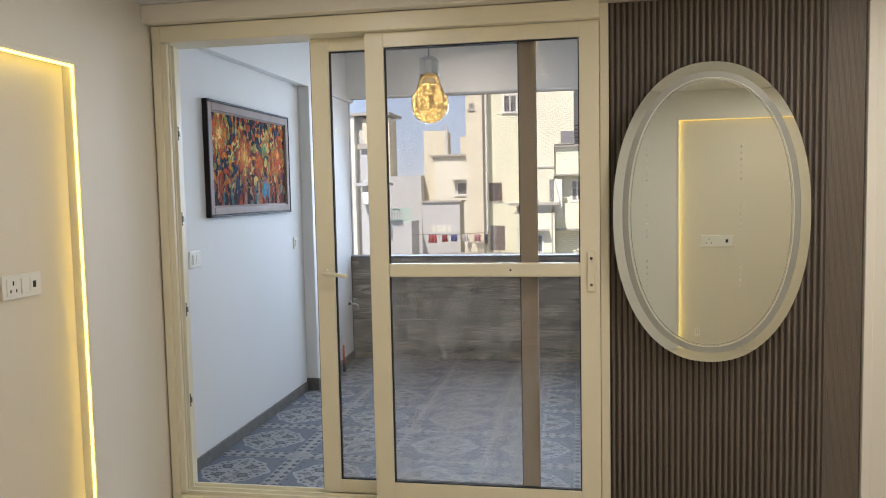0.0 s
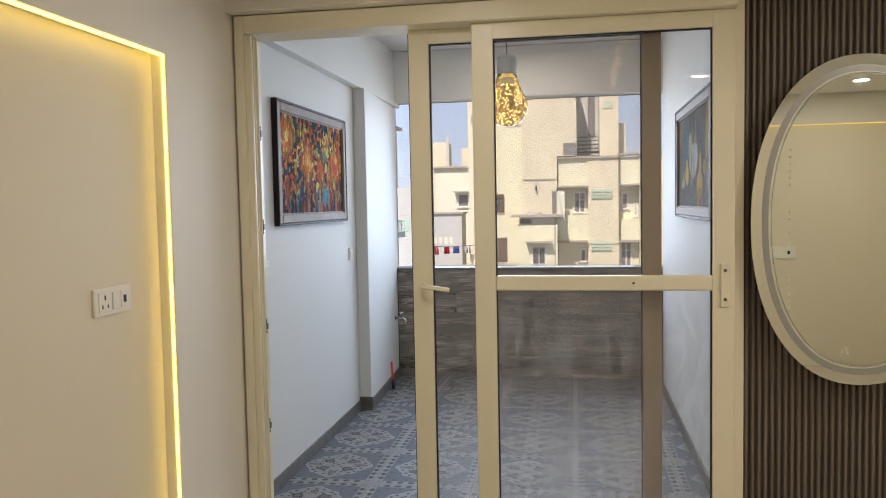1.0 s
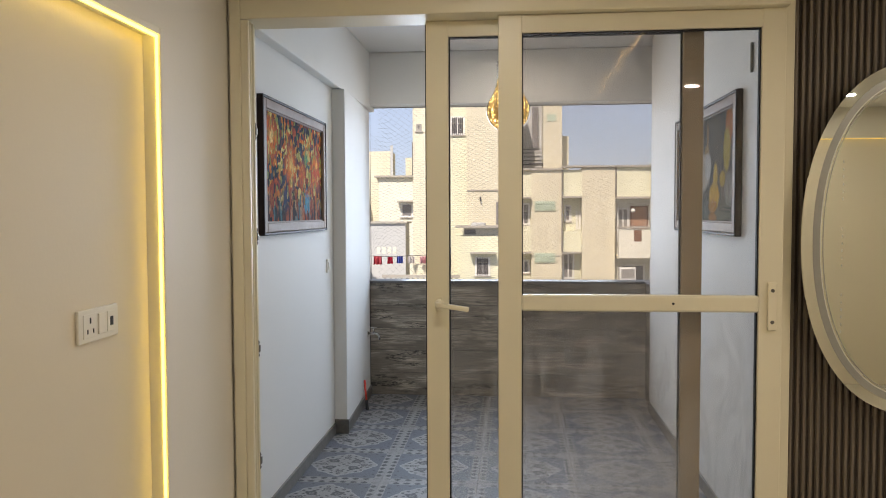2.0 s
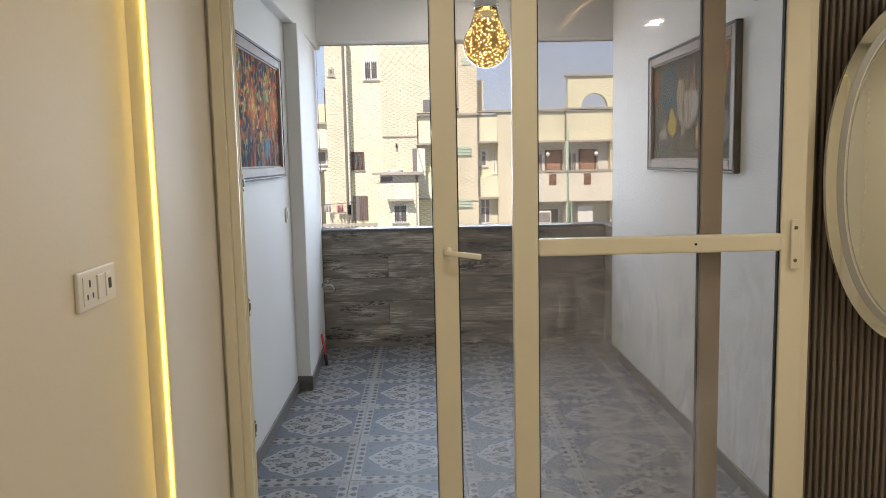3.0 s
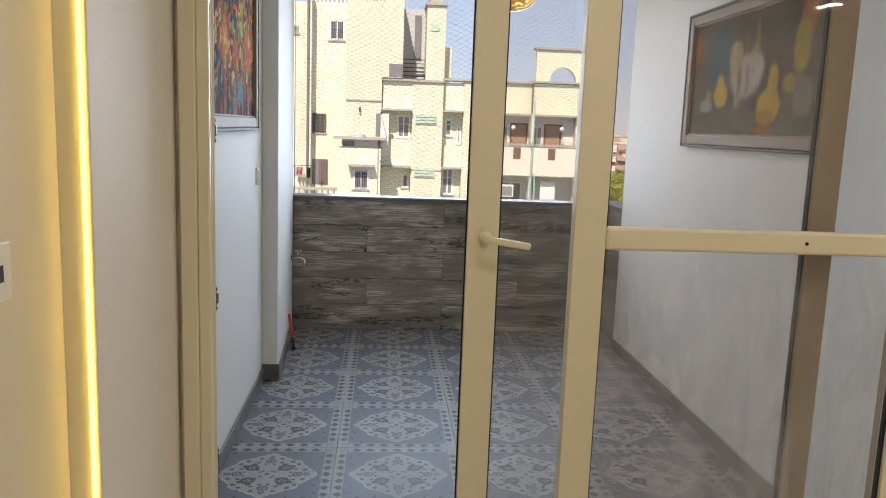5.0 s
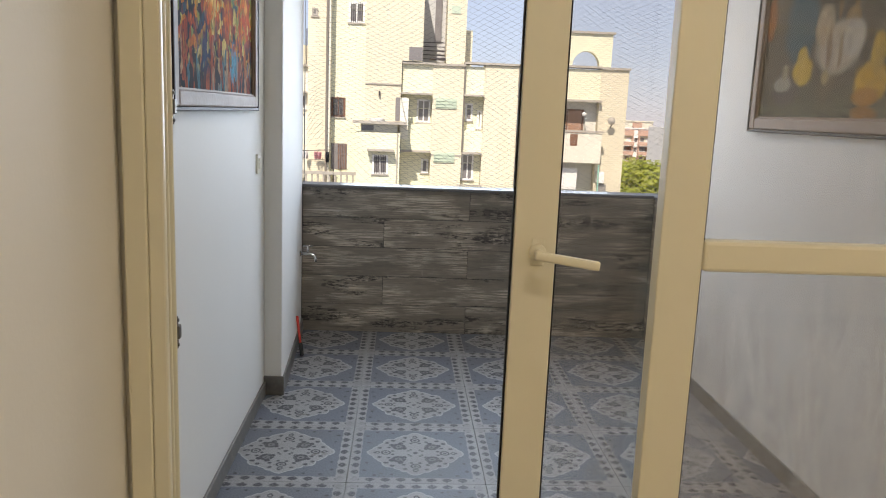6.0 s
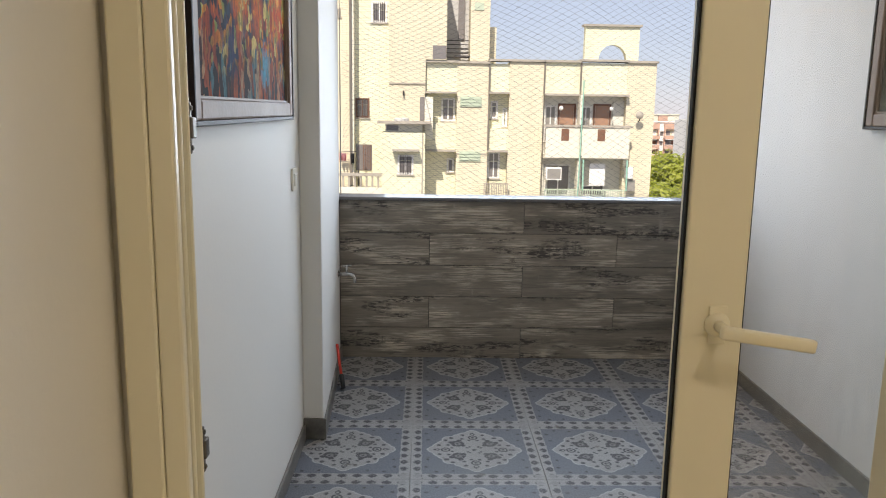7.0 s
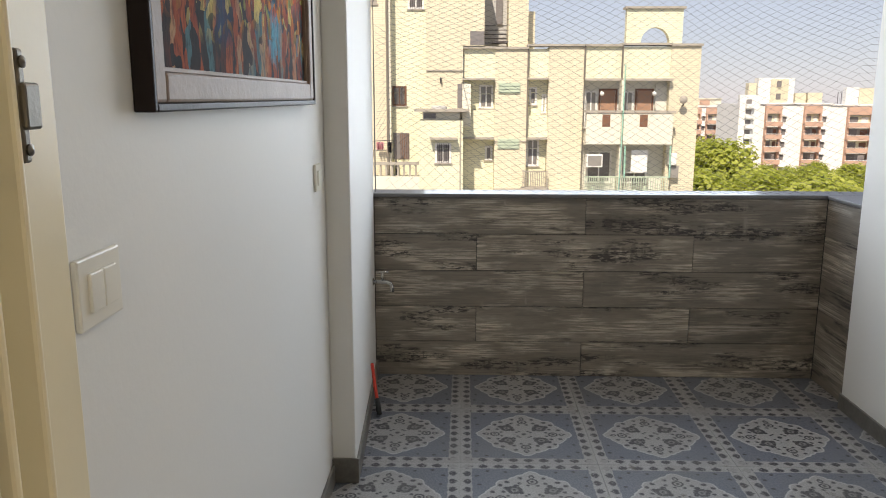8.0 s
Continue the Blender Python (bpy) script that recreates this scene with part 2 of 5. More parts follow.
    bud = spot(g.m("MULTIPLY", u, 0.72), a, 0.0, 0.250, 0.0140)
    tip = spot(u, a, 0.0, 0.263, 0.0055)
    c = g.mix(g.m("MULTIPLY", g.m("MULTIPLY", g.m("MAXIMUM", bud, tip), frayed), rim), c, ink)
    corner = g.m("GREATER_THAN", b, 0.234)
    c = g.mix(g.m("MULTIPLY", corner, 0.8), c, pale)
    # wear and dust
    grit = g.ramp(g.noise(120, detail=4, rough=0.7), [(0.45, 0.0), (0.72, 0.20)])
    c = g.mix(grit, c, (0.17, 0.165, 0.16))
    c = g.mix(g.ramp(stain, [(0.45, 0.0), (0.75, 0.36)]), c, (0.165, 0.155, 0.14))
    blotch = g.ramp(g.noise(9.0, g.coords((1, 1, 1), 5.0), 5, 0.7), [(0.64, 0.0), (0.70, 0.75)])
    c = g.mix(blotch, c, (0.075, 0.062, 0.05))
    g.bump(speck, 0.06, 0.002)
    return g.done(c, g.m("MULTIPLY_ADD", stain, 0.25, 0.36), spec=0.32)


TILE = tile_material()


def glass_material(name, dirt, tint=(1, 1, 1)):
    g = Graph(name)
    tr, gl, df = g.node("ShaderNodeBsdfTransparent"), g.node("ShaderNodeBsdfGlossy"), g.node("ShaderNodeBsdfDiffuse")
    g.put(tr.inputs[0], tint)
    gl.inputs["Roughness"].default_value = 0.015
    g.put(df.inputs[0], (0.62, 0.64, 0.67))
    fr = g.node("ShaderNodeFresnel")
    fr.inputs[0].default_value = 1.42
    smear = g.noise(2.3, g.coords((1.0, 1, 0.8)), 6, 0.65, 1.6)
    wipe = g.noise(7.0, g.coords((1.9, 1, 0.42)), 6, 0.68, 1.2)
    f = g.ramp(g.m("MULTIPLY_ADD", wipe, 0.55, g.m("MULTIPLY", smear, 0.45)), [(0.43, 0.10), (0.60, 1.0)])
    sep = g.node("ShaderNodeSeparateXYZ")
    g.nt.links.new(g.coords(), sep.inputs[0])
    low = g.ramp(g.m("MULTIPLY_ADD", smear, 0.35, g.m("MULTIPLY", sep.outputs[2], 0.5)), [(0.58, 1.0), (0.78, 0.22)])
    f = g.m("MULTIPLY", f, low)
    a, b = g.node("ShaderNodeMixShader"), g.node("ShaderNodeMixShader")
    g.put(a.inputs[0], g.m("MULTIPLY", f, dirt))
    g.nt.links.new(tr.outputs[0], a.inputs[1]), g.nt.links.new(df.outputs[0], a.inputs[2])
    g.put(b.inputs[0], fr.outputs[0])
    g.nt.links.new(a.outputs[0], b.inputs[1]), g.nt.links.new(gl.outputs[0], b.inputs[2])
    g.nt.links.new(b.outputs[0], g.out.inputs[0])
    return g.mat


GLASS = glass_material("dusty_door_glass", 0.16, (0.95, 0.935, 0.92))


def mirror_material():
    g = Graph("mirror_silvering")
    return g.done((0.70, 0.735, 0.69), 0.012, 1.0)


MIRROR = mirror_material()
ETCH = paint("etched_mirror_band", (0.33, 0.33, 0.30), 0.35, 0.08, 5, 90, 0.02, 0.3)
FROST = paint("frosted_mirror_line", (0.66, 0.66, 0.60), 0.4, 0.05, 5, 90, 0.02, 0.2)


# ---- mesh helpers ----
ORIGIN = {}


def box(bm, x0, x1, y0, y1, z0, z1, bevel=0.0):
    vs = [bm.verts.new((x, y, z)) for x in (x0, x1) for y in (y0, y1) for z in (z0, z1)]
    fs = [bm.faces.new([vs[i] for i in q]) for q in ((0, 1, 3, 2), (4, 6, 7, 5), (0, 4, 5, 1), (2, 3, 7, 6), (0, 2, 6, 4), (1, 5, 7, 3))]
    if bevel:
        edges = list({e for f in fs for e in f.edges})
        bmesh.ops.bevel(bm, geom=edges, offset=bevel, segments=2, affect="EDGES", profile=0.5)
    return fs


def boxes(*rows, bevel=0.0):
    bm = bmesh.new()
    for r in rows:
        box(bm, *r, bevel=bevel)
    return bm


def turned(profile, centre, axis="z", seg=24):
    """A lathe body from (radius, height) pairs, closed where the radius is 0."""
    bm = bmesh.new()
    rings = []
    for r, h in profile:
        ring = []
        for k in range(seg):
            a = 2 * math.pi * k / seg
            p = (r * math.cos(a), r * math.sin(a), h)
            if axis == "y":
                p = (p[0], p[2], p[1])
            if axis == "x":
                p = (p[2], p[0], p[1])
            ring.append(bm.verts.new(Vector(p) + Vector(centre)))
        rings.append(ring)
    for r0, r1 in zip(rings, rings[1:]):
        for k in range(seg):
            bm.faces.new((r0[k], r0[(k + 1) % seg], r1[(k + 1) % seg], r1[k]))
    bm.faces.new(rings[0]), bm.faces.new(rings[-1])
    bmesh.ops.remove_doubles(bm, verts=bm.verts, dist=1e-5)
    bmesh.ops.recalc_face_normals(bm, faces=bm.faces)
    return bm


def tube(bm, pts, r, sides=8):
    rings = []
    pts = [Vector(p) for p in pts]
    for i, p in enumerate(pts):
        d = (pts[min(i + 1, len(pts) - 1)] - pts[max(i - 1, 0)]).normalized()
        u = d.cross(Vector((0, 0, 1)) if abs(d.z) < 0.9 else Vector((1, 0, 0))).normalized()
        w = d.cross(u)
        rings.append([bm.verts.new(p + r * (u * math.cos(2 * math.pi * k / sides) + w * math.sin(2 * math.pi * k / sides))) for k in range(sides)])
    for r0, r1 in zip(rings, rings[1:]):
        for k in range(sides):
            bm.faces.new((r0[k], r0[(k + 1) % sides], r1[(k + 1) % sides], r1[k]))
    bm.faces.new(rings[0]), bm.faces.new(rings[-1])


def mesh_of(bm, name, material, smooth=False):
    bmesh.ops.recalc_face_normals(bm, faces=bm.faces)
    me = bpy.data.meshes.new(name)
    bm.to_mesh(me)
    bm.free()
    me.materials.append(material)
    if smooth:
        me.polygons.foreach_set("use_smooth", [True] * len(me.polygons))
        me.update()
    return me


def thing(name, at, label, category, group="", kind=""):
    ob = tagged(new(name), label, category, group, kind)
    ob.empty_display_size = 0.05
    ob.location = at
    ORIGIN[ob.name] = Vector(at)
    return ob


def part(name, bm, material, parent, label="", smooth=False):
    """Links a bmesh, given in world coordinates, as one mesh under a thing or a part."""
    org = ORIGIN[parent.name]
    bmesh.ops.translate(bm, verts=bm.verts, vec=-org)
    ob = new(name, mesh_of(bm, name, material, smooth))
    ob.parent = parent
    ORIGIN[ob.name] = org
    if label:
        ob["label"] = label
    return ob


def structure(name, bm, material, label, category="wall", smooth=False):
    ob = new(name, mesh_of(bm, name, material, smooth))
    ORIGIN[ob.name] = Vector((0, 0, 0))
    return tagged(ob, label, category, kind="structure")


# ---- plan ----
DOOR_Y = 3.68            # room face of the door wall
PANEL_Y = 3.79           # wall face behind the fluted panel
FX0, FX1, FZ1 = -2.062, 0.064, 2.372
BAL_L, BAL_R, BAL_Y = -2.222, 0.082, 7.21
COL_X, COL_Y = -2.185, 6.03
RET_X, RET_Y = 0.115, 6.82
ROOM_L, ROOM_R, ROOM_B = -2.075, 2.60, -0.50
CAP_Z = 0.955

# ---- room shell ----
structure("floor", boxes((ROOM_L - 0.2, ROOM_R + 0.2, ROOM_B - 0.2, 3.721, -0.15, 0.0)), ROOM_FLOOR, "beige glossy tiled floor of the room", "floor")
structure("ceiling", boxes((ROOM_L - 0.2, ROOM_R + 0.2, ROOM_B - 0.2, PANEL_Y + 0.0015, CEIL, CEIL + 0.12)), CEILM, "white false ceiling of the room", "ceiling")
structure("wall_north_right", boxes((FX1 + 0.006, ROOM_R + 0.2, PANEL_Y + 0.002, 3.86, 0, 2.9)), ROOM, "cream painted wall beside the sliding door")
structure("wall_north_lintel", boxes((ROOM_L - 0.17, FX1 + 0.005, DOOR_Y + 0.004, 3.858, FZ1 + 0.001, 2.9)), ROOM, "cream painted lintel over the sliding door")
structure("wall_north_left", boxes((ROOM_L - 0.17, FX0 - 0.001, DOOR_Y + 0.006, 3.857, 0, FZ1)), ROOM, "narrow cream wall strip beside the door frame")
structure("trim", boxes((ROOM_L, ROOM_R, 3.60, PANEL_Y + 0.001, 2.375, CEIL - 0.002), bevel=0.004), ROOM, "cream ceiling ledge over the sliding door", "trim")
structure("wall_east", boxes((ROOM_R, ROOM_R + 0.2, ROOM_B, PANEL_Y, 0, CEIL)), ROOM, "cream painted room wall")


def wall_slabs(to_world):
    """A builder of slabs in a wall. u runs along the wall, d goes into it; to_world maps (u, d, z)."""

    def slab(rows, bevel=0.0):
        bm = bmesh.new()
        for a0, a1, d0, d1, z0, z1 in rows:
            p, q = to_world(a0, d0, z0), to_world(a1, d1, z1)
            box(bm, min(p[0], q[0]), max(p[0], q[0]), min(p[1], q[1]), max(p[1], q[1]), z0, z1, bevel)
        return bm
    return slab


def west(u, d, z):
    return (ROOM_L - d, u, z)


def south(u, d, z):
    return (u, ROOM_B - d, z)


NICHE_Y, NICHE_Z, NICHE_D = 3.078, 2.102, 0.05
slab_w = wall_slabs(west)
structure("wall_west", slab_w([(ROOM_B - 0.2, 0.3, 0, 0.2, 0, CEIL), (NICHE_Y, 3.684, 0, 0.14, 0, CEIL), (0.3, NICHE_Y, 0, 0.2, NICHE_Z, CEIL), (0.3, NICHE_Y, NICHE_D, 0.2, 0, NICHE_Z)]),
          ROOM, "cream painted wall with a shallow lit niche")
# added thin sheet that carries the yellow strip light as colour
structure("niche_panel_west", slab_w([(0.301, NICHE_Y - 0.001, NICHE_D - 0.004, NICHE_D + 0.001, 0, NICHE_Z - 0.001)]), NICHE_GLOW, "added sheet at the back of the lit niche, tinted with strip light", "wall panel")
structure("trim_niche_west", slab_w([(NICHE_Y - 0.001, NICHE_Y + 0.13, -0.012, 0.002, 0, NICHE_Z + 0.02), (0.25, NICHE_Y - 0.002, -0.012, 0.002, NICHE_Z - 0.001, NICHE_Z + 0.02)], 0.003),
          ROOM, "cream edging round the lit wall niche", "trim")
strip = thing("led_strip", (ROOM_L, NICHE_Y, 0), "warm yellow light strip along the edge of the wall niche", "light strip")
part("strip_upright", slab_w([(NICHE_Y - 0.007, NICHE_Y - 0.002, -0.004, 0.003, 0.0, NICHE_Z - 0.002)]), LED, strip)
part("strip_top", slab_w([(0.31, NICHE_Y - 0.010, -0.006, 0.004, NICHE_Z - 0.010, NICHE_Z - 0.003)]), LED, strip)

slab_s = wall_slabs(south)
structure("wall_south", slab_s([(ROOM_L - 0.2, 0.85, 0, 0.2, 0, CEIL), (2.45, ROOM_R + 0.2, 0, 0.2, 0, CEIL), (0.85, 2.45, 0, 0.2, 2.19, CEIL), (0.85, 2.45, 0.05, 0.2, 0, 2.19)]),
          ROOM, "cream painted back wall with a lit niche")
# same added sheet, light-tinted, for the niche seen in the mirror
structure("niche_panel_south", slab_s([(0.862, 2.449, 0.046, 0.051, 0, 2.183)]), NICHE_GLOW, "added sheet at the back of the far niche, tinted with strip light", "wall panel")
strip2 = thing("led_strip", (0.85, ROOM_B, 0), "warm yellow light strip along a niche, seen in the mirror", "light strip")
part("strip_upright", slab_s([(0.8515, 0.856, 0.022, 0.046, 0.0, 2.188)]), LED, strip2)
structure("trim_niche_south", slab_s([(0.843, 0.8615, -0.008, 0.004, 0, 2.19)], 0.002), ROOM, "cream edging of the back wall niche", "trim")
part("strip_top", slab_s([(0.860, 2.44, 0.022, 0.046, 2.184, 2.1885)]), LED_DIM, strip2)


def socket_plate(name, centre, facing, w, h, label, group=""):
    """A wall plate with a three-pin outlet and a switch; facing is the wall's normal, along x or y."""
    ob = thing(name, centre, label, "socket", group)
    cx, cy, cz = centre
    s = 1 if (facing[0] + facing[1]) > 0 else -1

    def piece(u0, u1, d0, d1, z0, z1, bevel=0.0):
        bm = bmesh.new()
        if facing[0]:
            box(bm, min(cx + s * d0, cx + s * d1), max(cx + s * d0, cx + s * d1), cy + u0, cy + u1, cz + z0, cz + z1, bevel)
        else:
            box(bm, cx + u0, cx + u1, min(cy + s * d0, cy + s * d1), max(cy + s * d0, cy + s * d1), cz + z0, cz + z1, bevel)
        return bm
    part("plate", piece(-w / 2, w / 2, 0, 0.010, -h / 2, h / 2, 0.003), PLASTIC, ob)
    out = part("outlet", piece(-w * 0.40, -w * 0.08, 0.0095, 0.0125, -h * 0.36, h * 0.36, 0.001), PLASTIC, ob)
    for u, z, a, b in ((-w * 0.24, h * 0.16, 0.0035, 0.008), (-w * 0.31, -h * 0.16, 0.003, 0.006), (-w * 0.17, -h * 0.16, 0.003, 0.006)):
        part("pin_hole", piece(u - a, u + a, 0.011, 0.0131, z - b, z + b), PIN, out, "dark pin hole")
    part("rocker", piece(-w * 0.04, w * 0.14, 0.0095, 0.015, -h * 0.32, h * 0.32, 0.002), PLASTIC, ob)
    dial = part("jack", piece(w * 0.20, w * 0.40, 0.0095, 0.0125, -h * 0.32, h * 0.32, 0.001), PLASTIC, ob)
    part("port", piece(w * 0.26, w * 0.34, 0.0115, 0.0131, -h * 0.14, h * 0.14), PIN, dial, "dark port")
    return ob


socket_plate("socket_plate", (ROOM_L - NICHE_D + 0.0045, 2.768, 1.243), (1, 0), 0.205, 0.09, "white wall socket plate in the lit niche", "sockets")
socket_plate("socket_plate", (1.215, ROOM_B - 0.0455, 1.04), (0, 1), 0.30, 0.11, "white wall socket plate on the back wall niche", "sockets")


def downlight(x, y, z, r, label):
    ob = thing("ceiling_light", (x, y, z), label, "ceiling light", "ceiling lights")
    part("rim", turned([(r * 1.18, 0.001), (r * 1.18, -0.006), (r * 1.02, -0.010), (r * 1.0, -0.004), (0.0, -0.004)], (x, y, z)), PLASTIC, ob, smooth=False)
    part("diffuser", turned([(r * 0.99, -0.0045), (r * 0.95, -0.0085), (0.0, -0.0095)], (x, y, z)), DISC, ob, "glowing white diffuser")
    return ob


for px, py in DOWNLIGHTS:
    downlight(px, py, CEIL - 0.0005, 0.055, "small round lit downlight in the white ceiling")

loose = thing("light_strip", (-0.33, 0.8, CEIL), "loose warm light strip stuck along the ceiling", "light strip")
bm = bmesh.new()
tube(bm, [(-0.33 + 0.02 * math.sin(k * 0.9) + 0.012 * math.sin(k * 2.3), 0.75 + 0.11 * k, CEIL - 0.0045) for k in range(21)], 0.0035, 6)
part("strip", bm, LED_CEIL, loose)

# ---- sliding door ----
door = thing("sliding_door", (-1.0, 3.75, 0.0), "cream framed two-leaf sliding glass door standing half open", "door")
door["kind"] = "structure"
door.name = "door_1"
ORIGIN[door.name] = Vector((-1.0, 3.75, 0.0))
Y0, Y1 = 3.662, 3.838
JW = 0.043
part("jamb", boxes((FX0, -2.018, Y0, Y1, 0.0, FZ1), bevel=0.004), UPVC, door)
part("jamb_lip", boxes((-2.0175, -1.986, Y0 + 0.001, 3.680, 0.104, FZ1 - 0.082), bevel=0.004), UPVC, door)
part("jamb", boxes((0.0285, FX1 + 0.004, 3.738, Y1, 0.0, FZ1), bevel=0.004), UPVC, door)
part("head", boxes((FX0 + JW + 0.001, 0.028, Y0, Y1, FZ1 - 0.080, FZ1 - 0.001), bevel=0.004), UPVC, door)
part("sill", boxes((FX0 + JW + 0.001, 0.028, Y0, Y1, 0.0, 0.085), bevel=0.004), UPVC, door)
for name, y in (("track", 3.695), ("track", 3.745), ("track", 3.800)):
    part(name, boxes((FX0 + JW + 0.003, 0.026, y - 0.006, y + 0.006, 0.0852, 0.103), bevel=0.002), UPVC, door)
for y, wid, edge in ((3.696, 0.007, -1.986), (3.738, 0.007, -1.989)):
    part("jamb_rib", boxes((-2.0175, edge, y - wid / 2, y + wid / 2, 0.104, FZ1 - 0.082), bevel=0.003), UPVC, door)
# lining belongs to the cream frame; its brown stands for shade
part("rear_jamb", boxes((-0.018, 0.028, 3.765, 3.836, 0.104, FZ1 - 0.082), bevel=0.003), UPVC_SHADE, door, "rear track lining of the cream frame, browned for shade")
for z in (1.871, 1.453, 1.002, 0.545):
    k = part("keeper", boxes((-2.017, -1.989, 3.742, 3.750, z - 0.034, z + 0.034), (-2.012, -1.986, 3.7425, 3.760, z - 0.014, z + 0.014), bevel=0.002), STEEL, door, "dull steel lock keeper")
    for dz in (-0.026, 0.026):
        part("screw", turned([(0.0035, 0.0), (0.0038, 0.0015), (0.0, 0.003)], (-1.989, 3.746, z + dz), "x", 10), STEEL, k)


def sash(x0, x1, z0, z1, y0, y1, wl, wr, wt, wb, mat_r, label):
    ob = part("sash", boxes((x0, x0 + wl, y0, y1, z0, z1), bevel=0.003), UPVC, door, label)
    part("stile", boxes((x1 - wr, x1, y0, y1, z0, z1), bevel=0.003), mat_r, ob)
    part("top_rail", boxes((x0 + wl - 0.004, x1 - wr + 0.004, y0 + 0.0015, y1 - 0.0015, z1 - wt, z1 - 0.0015), bevel=0.002), UPVC, ob)
    part("bottom_rail", boxes((x0 + wl - 0.004, x1 - wr + 0.004, y0 + 0.0015, y1 - 0.0015, z0 + 0.0015, z0 + wb), bevel=0.002), UPVC, ob)
    ym = (y0 + y1) / 2
    gx0, gx1, gz0, gz1 = x0 + wl, x1 - wr, z0 + wb, z1 - wt
    for r in ((gx0 + 0.0006, gx0 + 0.005, gz0, gz1), (gx1 - 0.005, gx1 - 0.0006, gz0, gz1), (gx0 + 0.006, gx1 - 0.006, gz1 - 0.005, gz1 - 0.0006), (gx0 + 0.006, gx1 - 0.006, gz0 + 0.0006, gz0 + 0.005)):
        part("gasket", boxes((r[0], r[1], ym - 0.010, ym + 0.010, r[2], r[3])), GASKET, ob, "black rubber gasket")
    gl = part("pane", boxes((gx0 + 0.002, gx1 - 0.002, ym - 0.001, ym + 0.001, gz0 + 0.002, gz1 - 0.002)), GLASS, ob, "dusty clear glass pane")
    gl.visible_shadow = False
    return ob


sash_b = sash(-1.028, 0.026, 0.100, 2.2915, 3.705, 3.748, 0.089, 0.086, 0.068, 0.083, UPVC, "fixed sash with a middle rail")
part("middle_rail", boxes((-0.9385, -0.0585, 3.700, 3.744, 1.168, 1.231), bevel=0.008), UPVC, sash_b)
pull = part("bolt_plate", boxes((-0.029, 0.003, 3.693, 3.7055, 1.103, 1.282), bevel=0.003), UPVC, sash_b, "cream bolt plate with two screws")
for z in (1.134, 1.252):
    part("screw", turned([(0.007, 0.0), (0.007, -0.002), (0.0, -0.004)], (-0.013, 3.693, z), "y", 10), STEEL, sash_b)
part("screw", turned([(0.005, 0.0), (0.005, -0.002), (0.0, -0.003)], (-0.372, 3.700, 1.200), "y", 10), PIN, sash_b)
# right stile takes the shade-brown colour instead of cream
sash_a = sash(-1.312, -0.252, 0.098, 2.292, 3.770, 3.813, 0.088, 0.078, 0.062, 0.064, UPVC_SHADE, "sliding sash pushed part way open")
part("edge_seal", boxes((-1.316, -1.3125, 3.779, 3.790, 0.105, 2.280)), GASKET, sash_a, "black brush seal")
h = part("handle", turned([(0.0, -0.012), (0.015, -0.010), (0.018, -0.004), (0.018, 0.0)], (-1.262, 3.770, 1.186), "y", 20), UPVC, sash_a, "cream lever handle", True)
bm = bmesh.new()
box(bm, -1.275, -1.249, 3.766, 3.7695, 1.158, 1.214, 0.0015)
part("backplate", bm, UPVC, h)
bm = bmesh.new()
tube(bm, [(-1.262, 3.760, 1.186), (-1.262, 3.730, 1.186)], 0.0085, 14)
part("neck", bm, UPVC, h, smooth=True)
bm = boxes((-0.012, 0.120, -0.007, 0.007, -0.0095, 0.0095), bevel=0.004)
bmesh.ops.transform(bm, verts=bm.verts, matrix=Matrix.Translation((-1.262, 3.722, 1.186)) @ Matrix.Rotation(radians(8.0), 4, "Y") @ Matrix.Rotation(radians(-2.0), 4, "Z"))
part("lever", bm, UPVC, h, smooth=True)

# ---- fluted panel and mirror ----
panel = thing("wall_panel", (0.56, PANEL_Y, 0.0), "dark brown fluted wall panel behind the mirror", "wall panel")
part("backing", boxes((0.0705, 1.132, PANEL_Y - 0.008, PANEL_Y + 0.0015, 0.0, 2.3745)), FLUTE_BACK, panel, "dark groove board")
NR, P0, PITCH = 35, 0.074, 0.0258
bm = bmesh.new()
prof = [(0.0030, -0.0078), (0.0036, -0.0150), (0.0060, -0.0195), (0.0105, -0.0210), (0.0150, -0.0195), (0.0174, -0.0150), (0.0180, -0.0078)]
lo = [bm.verts.new((u, d, 0.0)) for u, d in prof]
hi = [bm.verts.new((u, d, 2.374)) for u, d in prof]
for k in range(len(prof) - 1):
    bm.faces.new((lo[k], lo[k + 1], hi[k + 1], hi[k]))
bm.faces.new(lo), bm.faces.new(hi)
rib_mesh = mesh_of(bm, "rib", FLUTE)
for k in range(NR):
    rib = new("rib", rib_mesh)
    rib.parent = panel
    rib.location = (P0 + PITCH * k - 0.56, 0.0, 0.0)
bm = bmesh.new()
for k in range(16):
    x = P0 + PITCH * NR + 0.003 + 0.0093 * k
    box(bm, x, x + 0.0075, PANEL_Y - 0.012, PANEL_Y - 0.0079, 0, 2.374)
part("fine_strip", bm, FLUTE, panel, "finely grooved brown edge strip")
structure("trim_panel", boxes((1.134, 1.17, PANEL_Y - 0.03, PANEL_Y + 0.0015, 0, 2.3745), bevel=0.003), ROOM, "cream edge strip beside the fluted panel", "trim")

MX, MZ, MA, MB = 0.488, 1.442, 0.406, 0.643


def oval(k, s, n=96):
    a = 2 * math.pi * k / n
    ca, sa = math.cos(a), math.sin(a)
    e = 2 / 2.18
    return (MX + (MA - s) * math.copysign(abs(ca) ** e, ca), MZ + (MB - s) * math.copysign(abs(sa) ** e, sa))


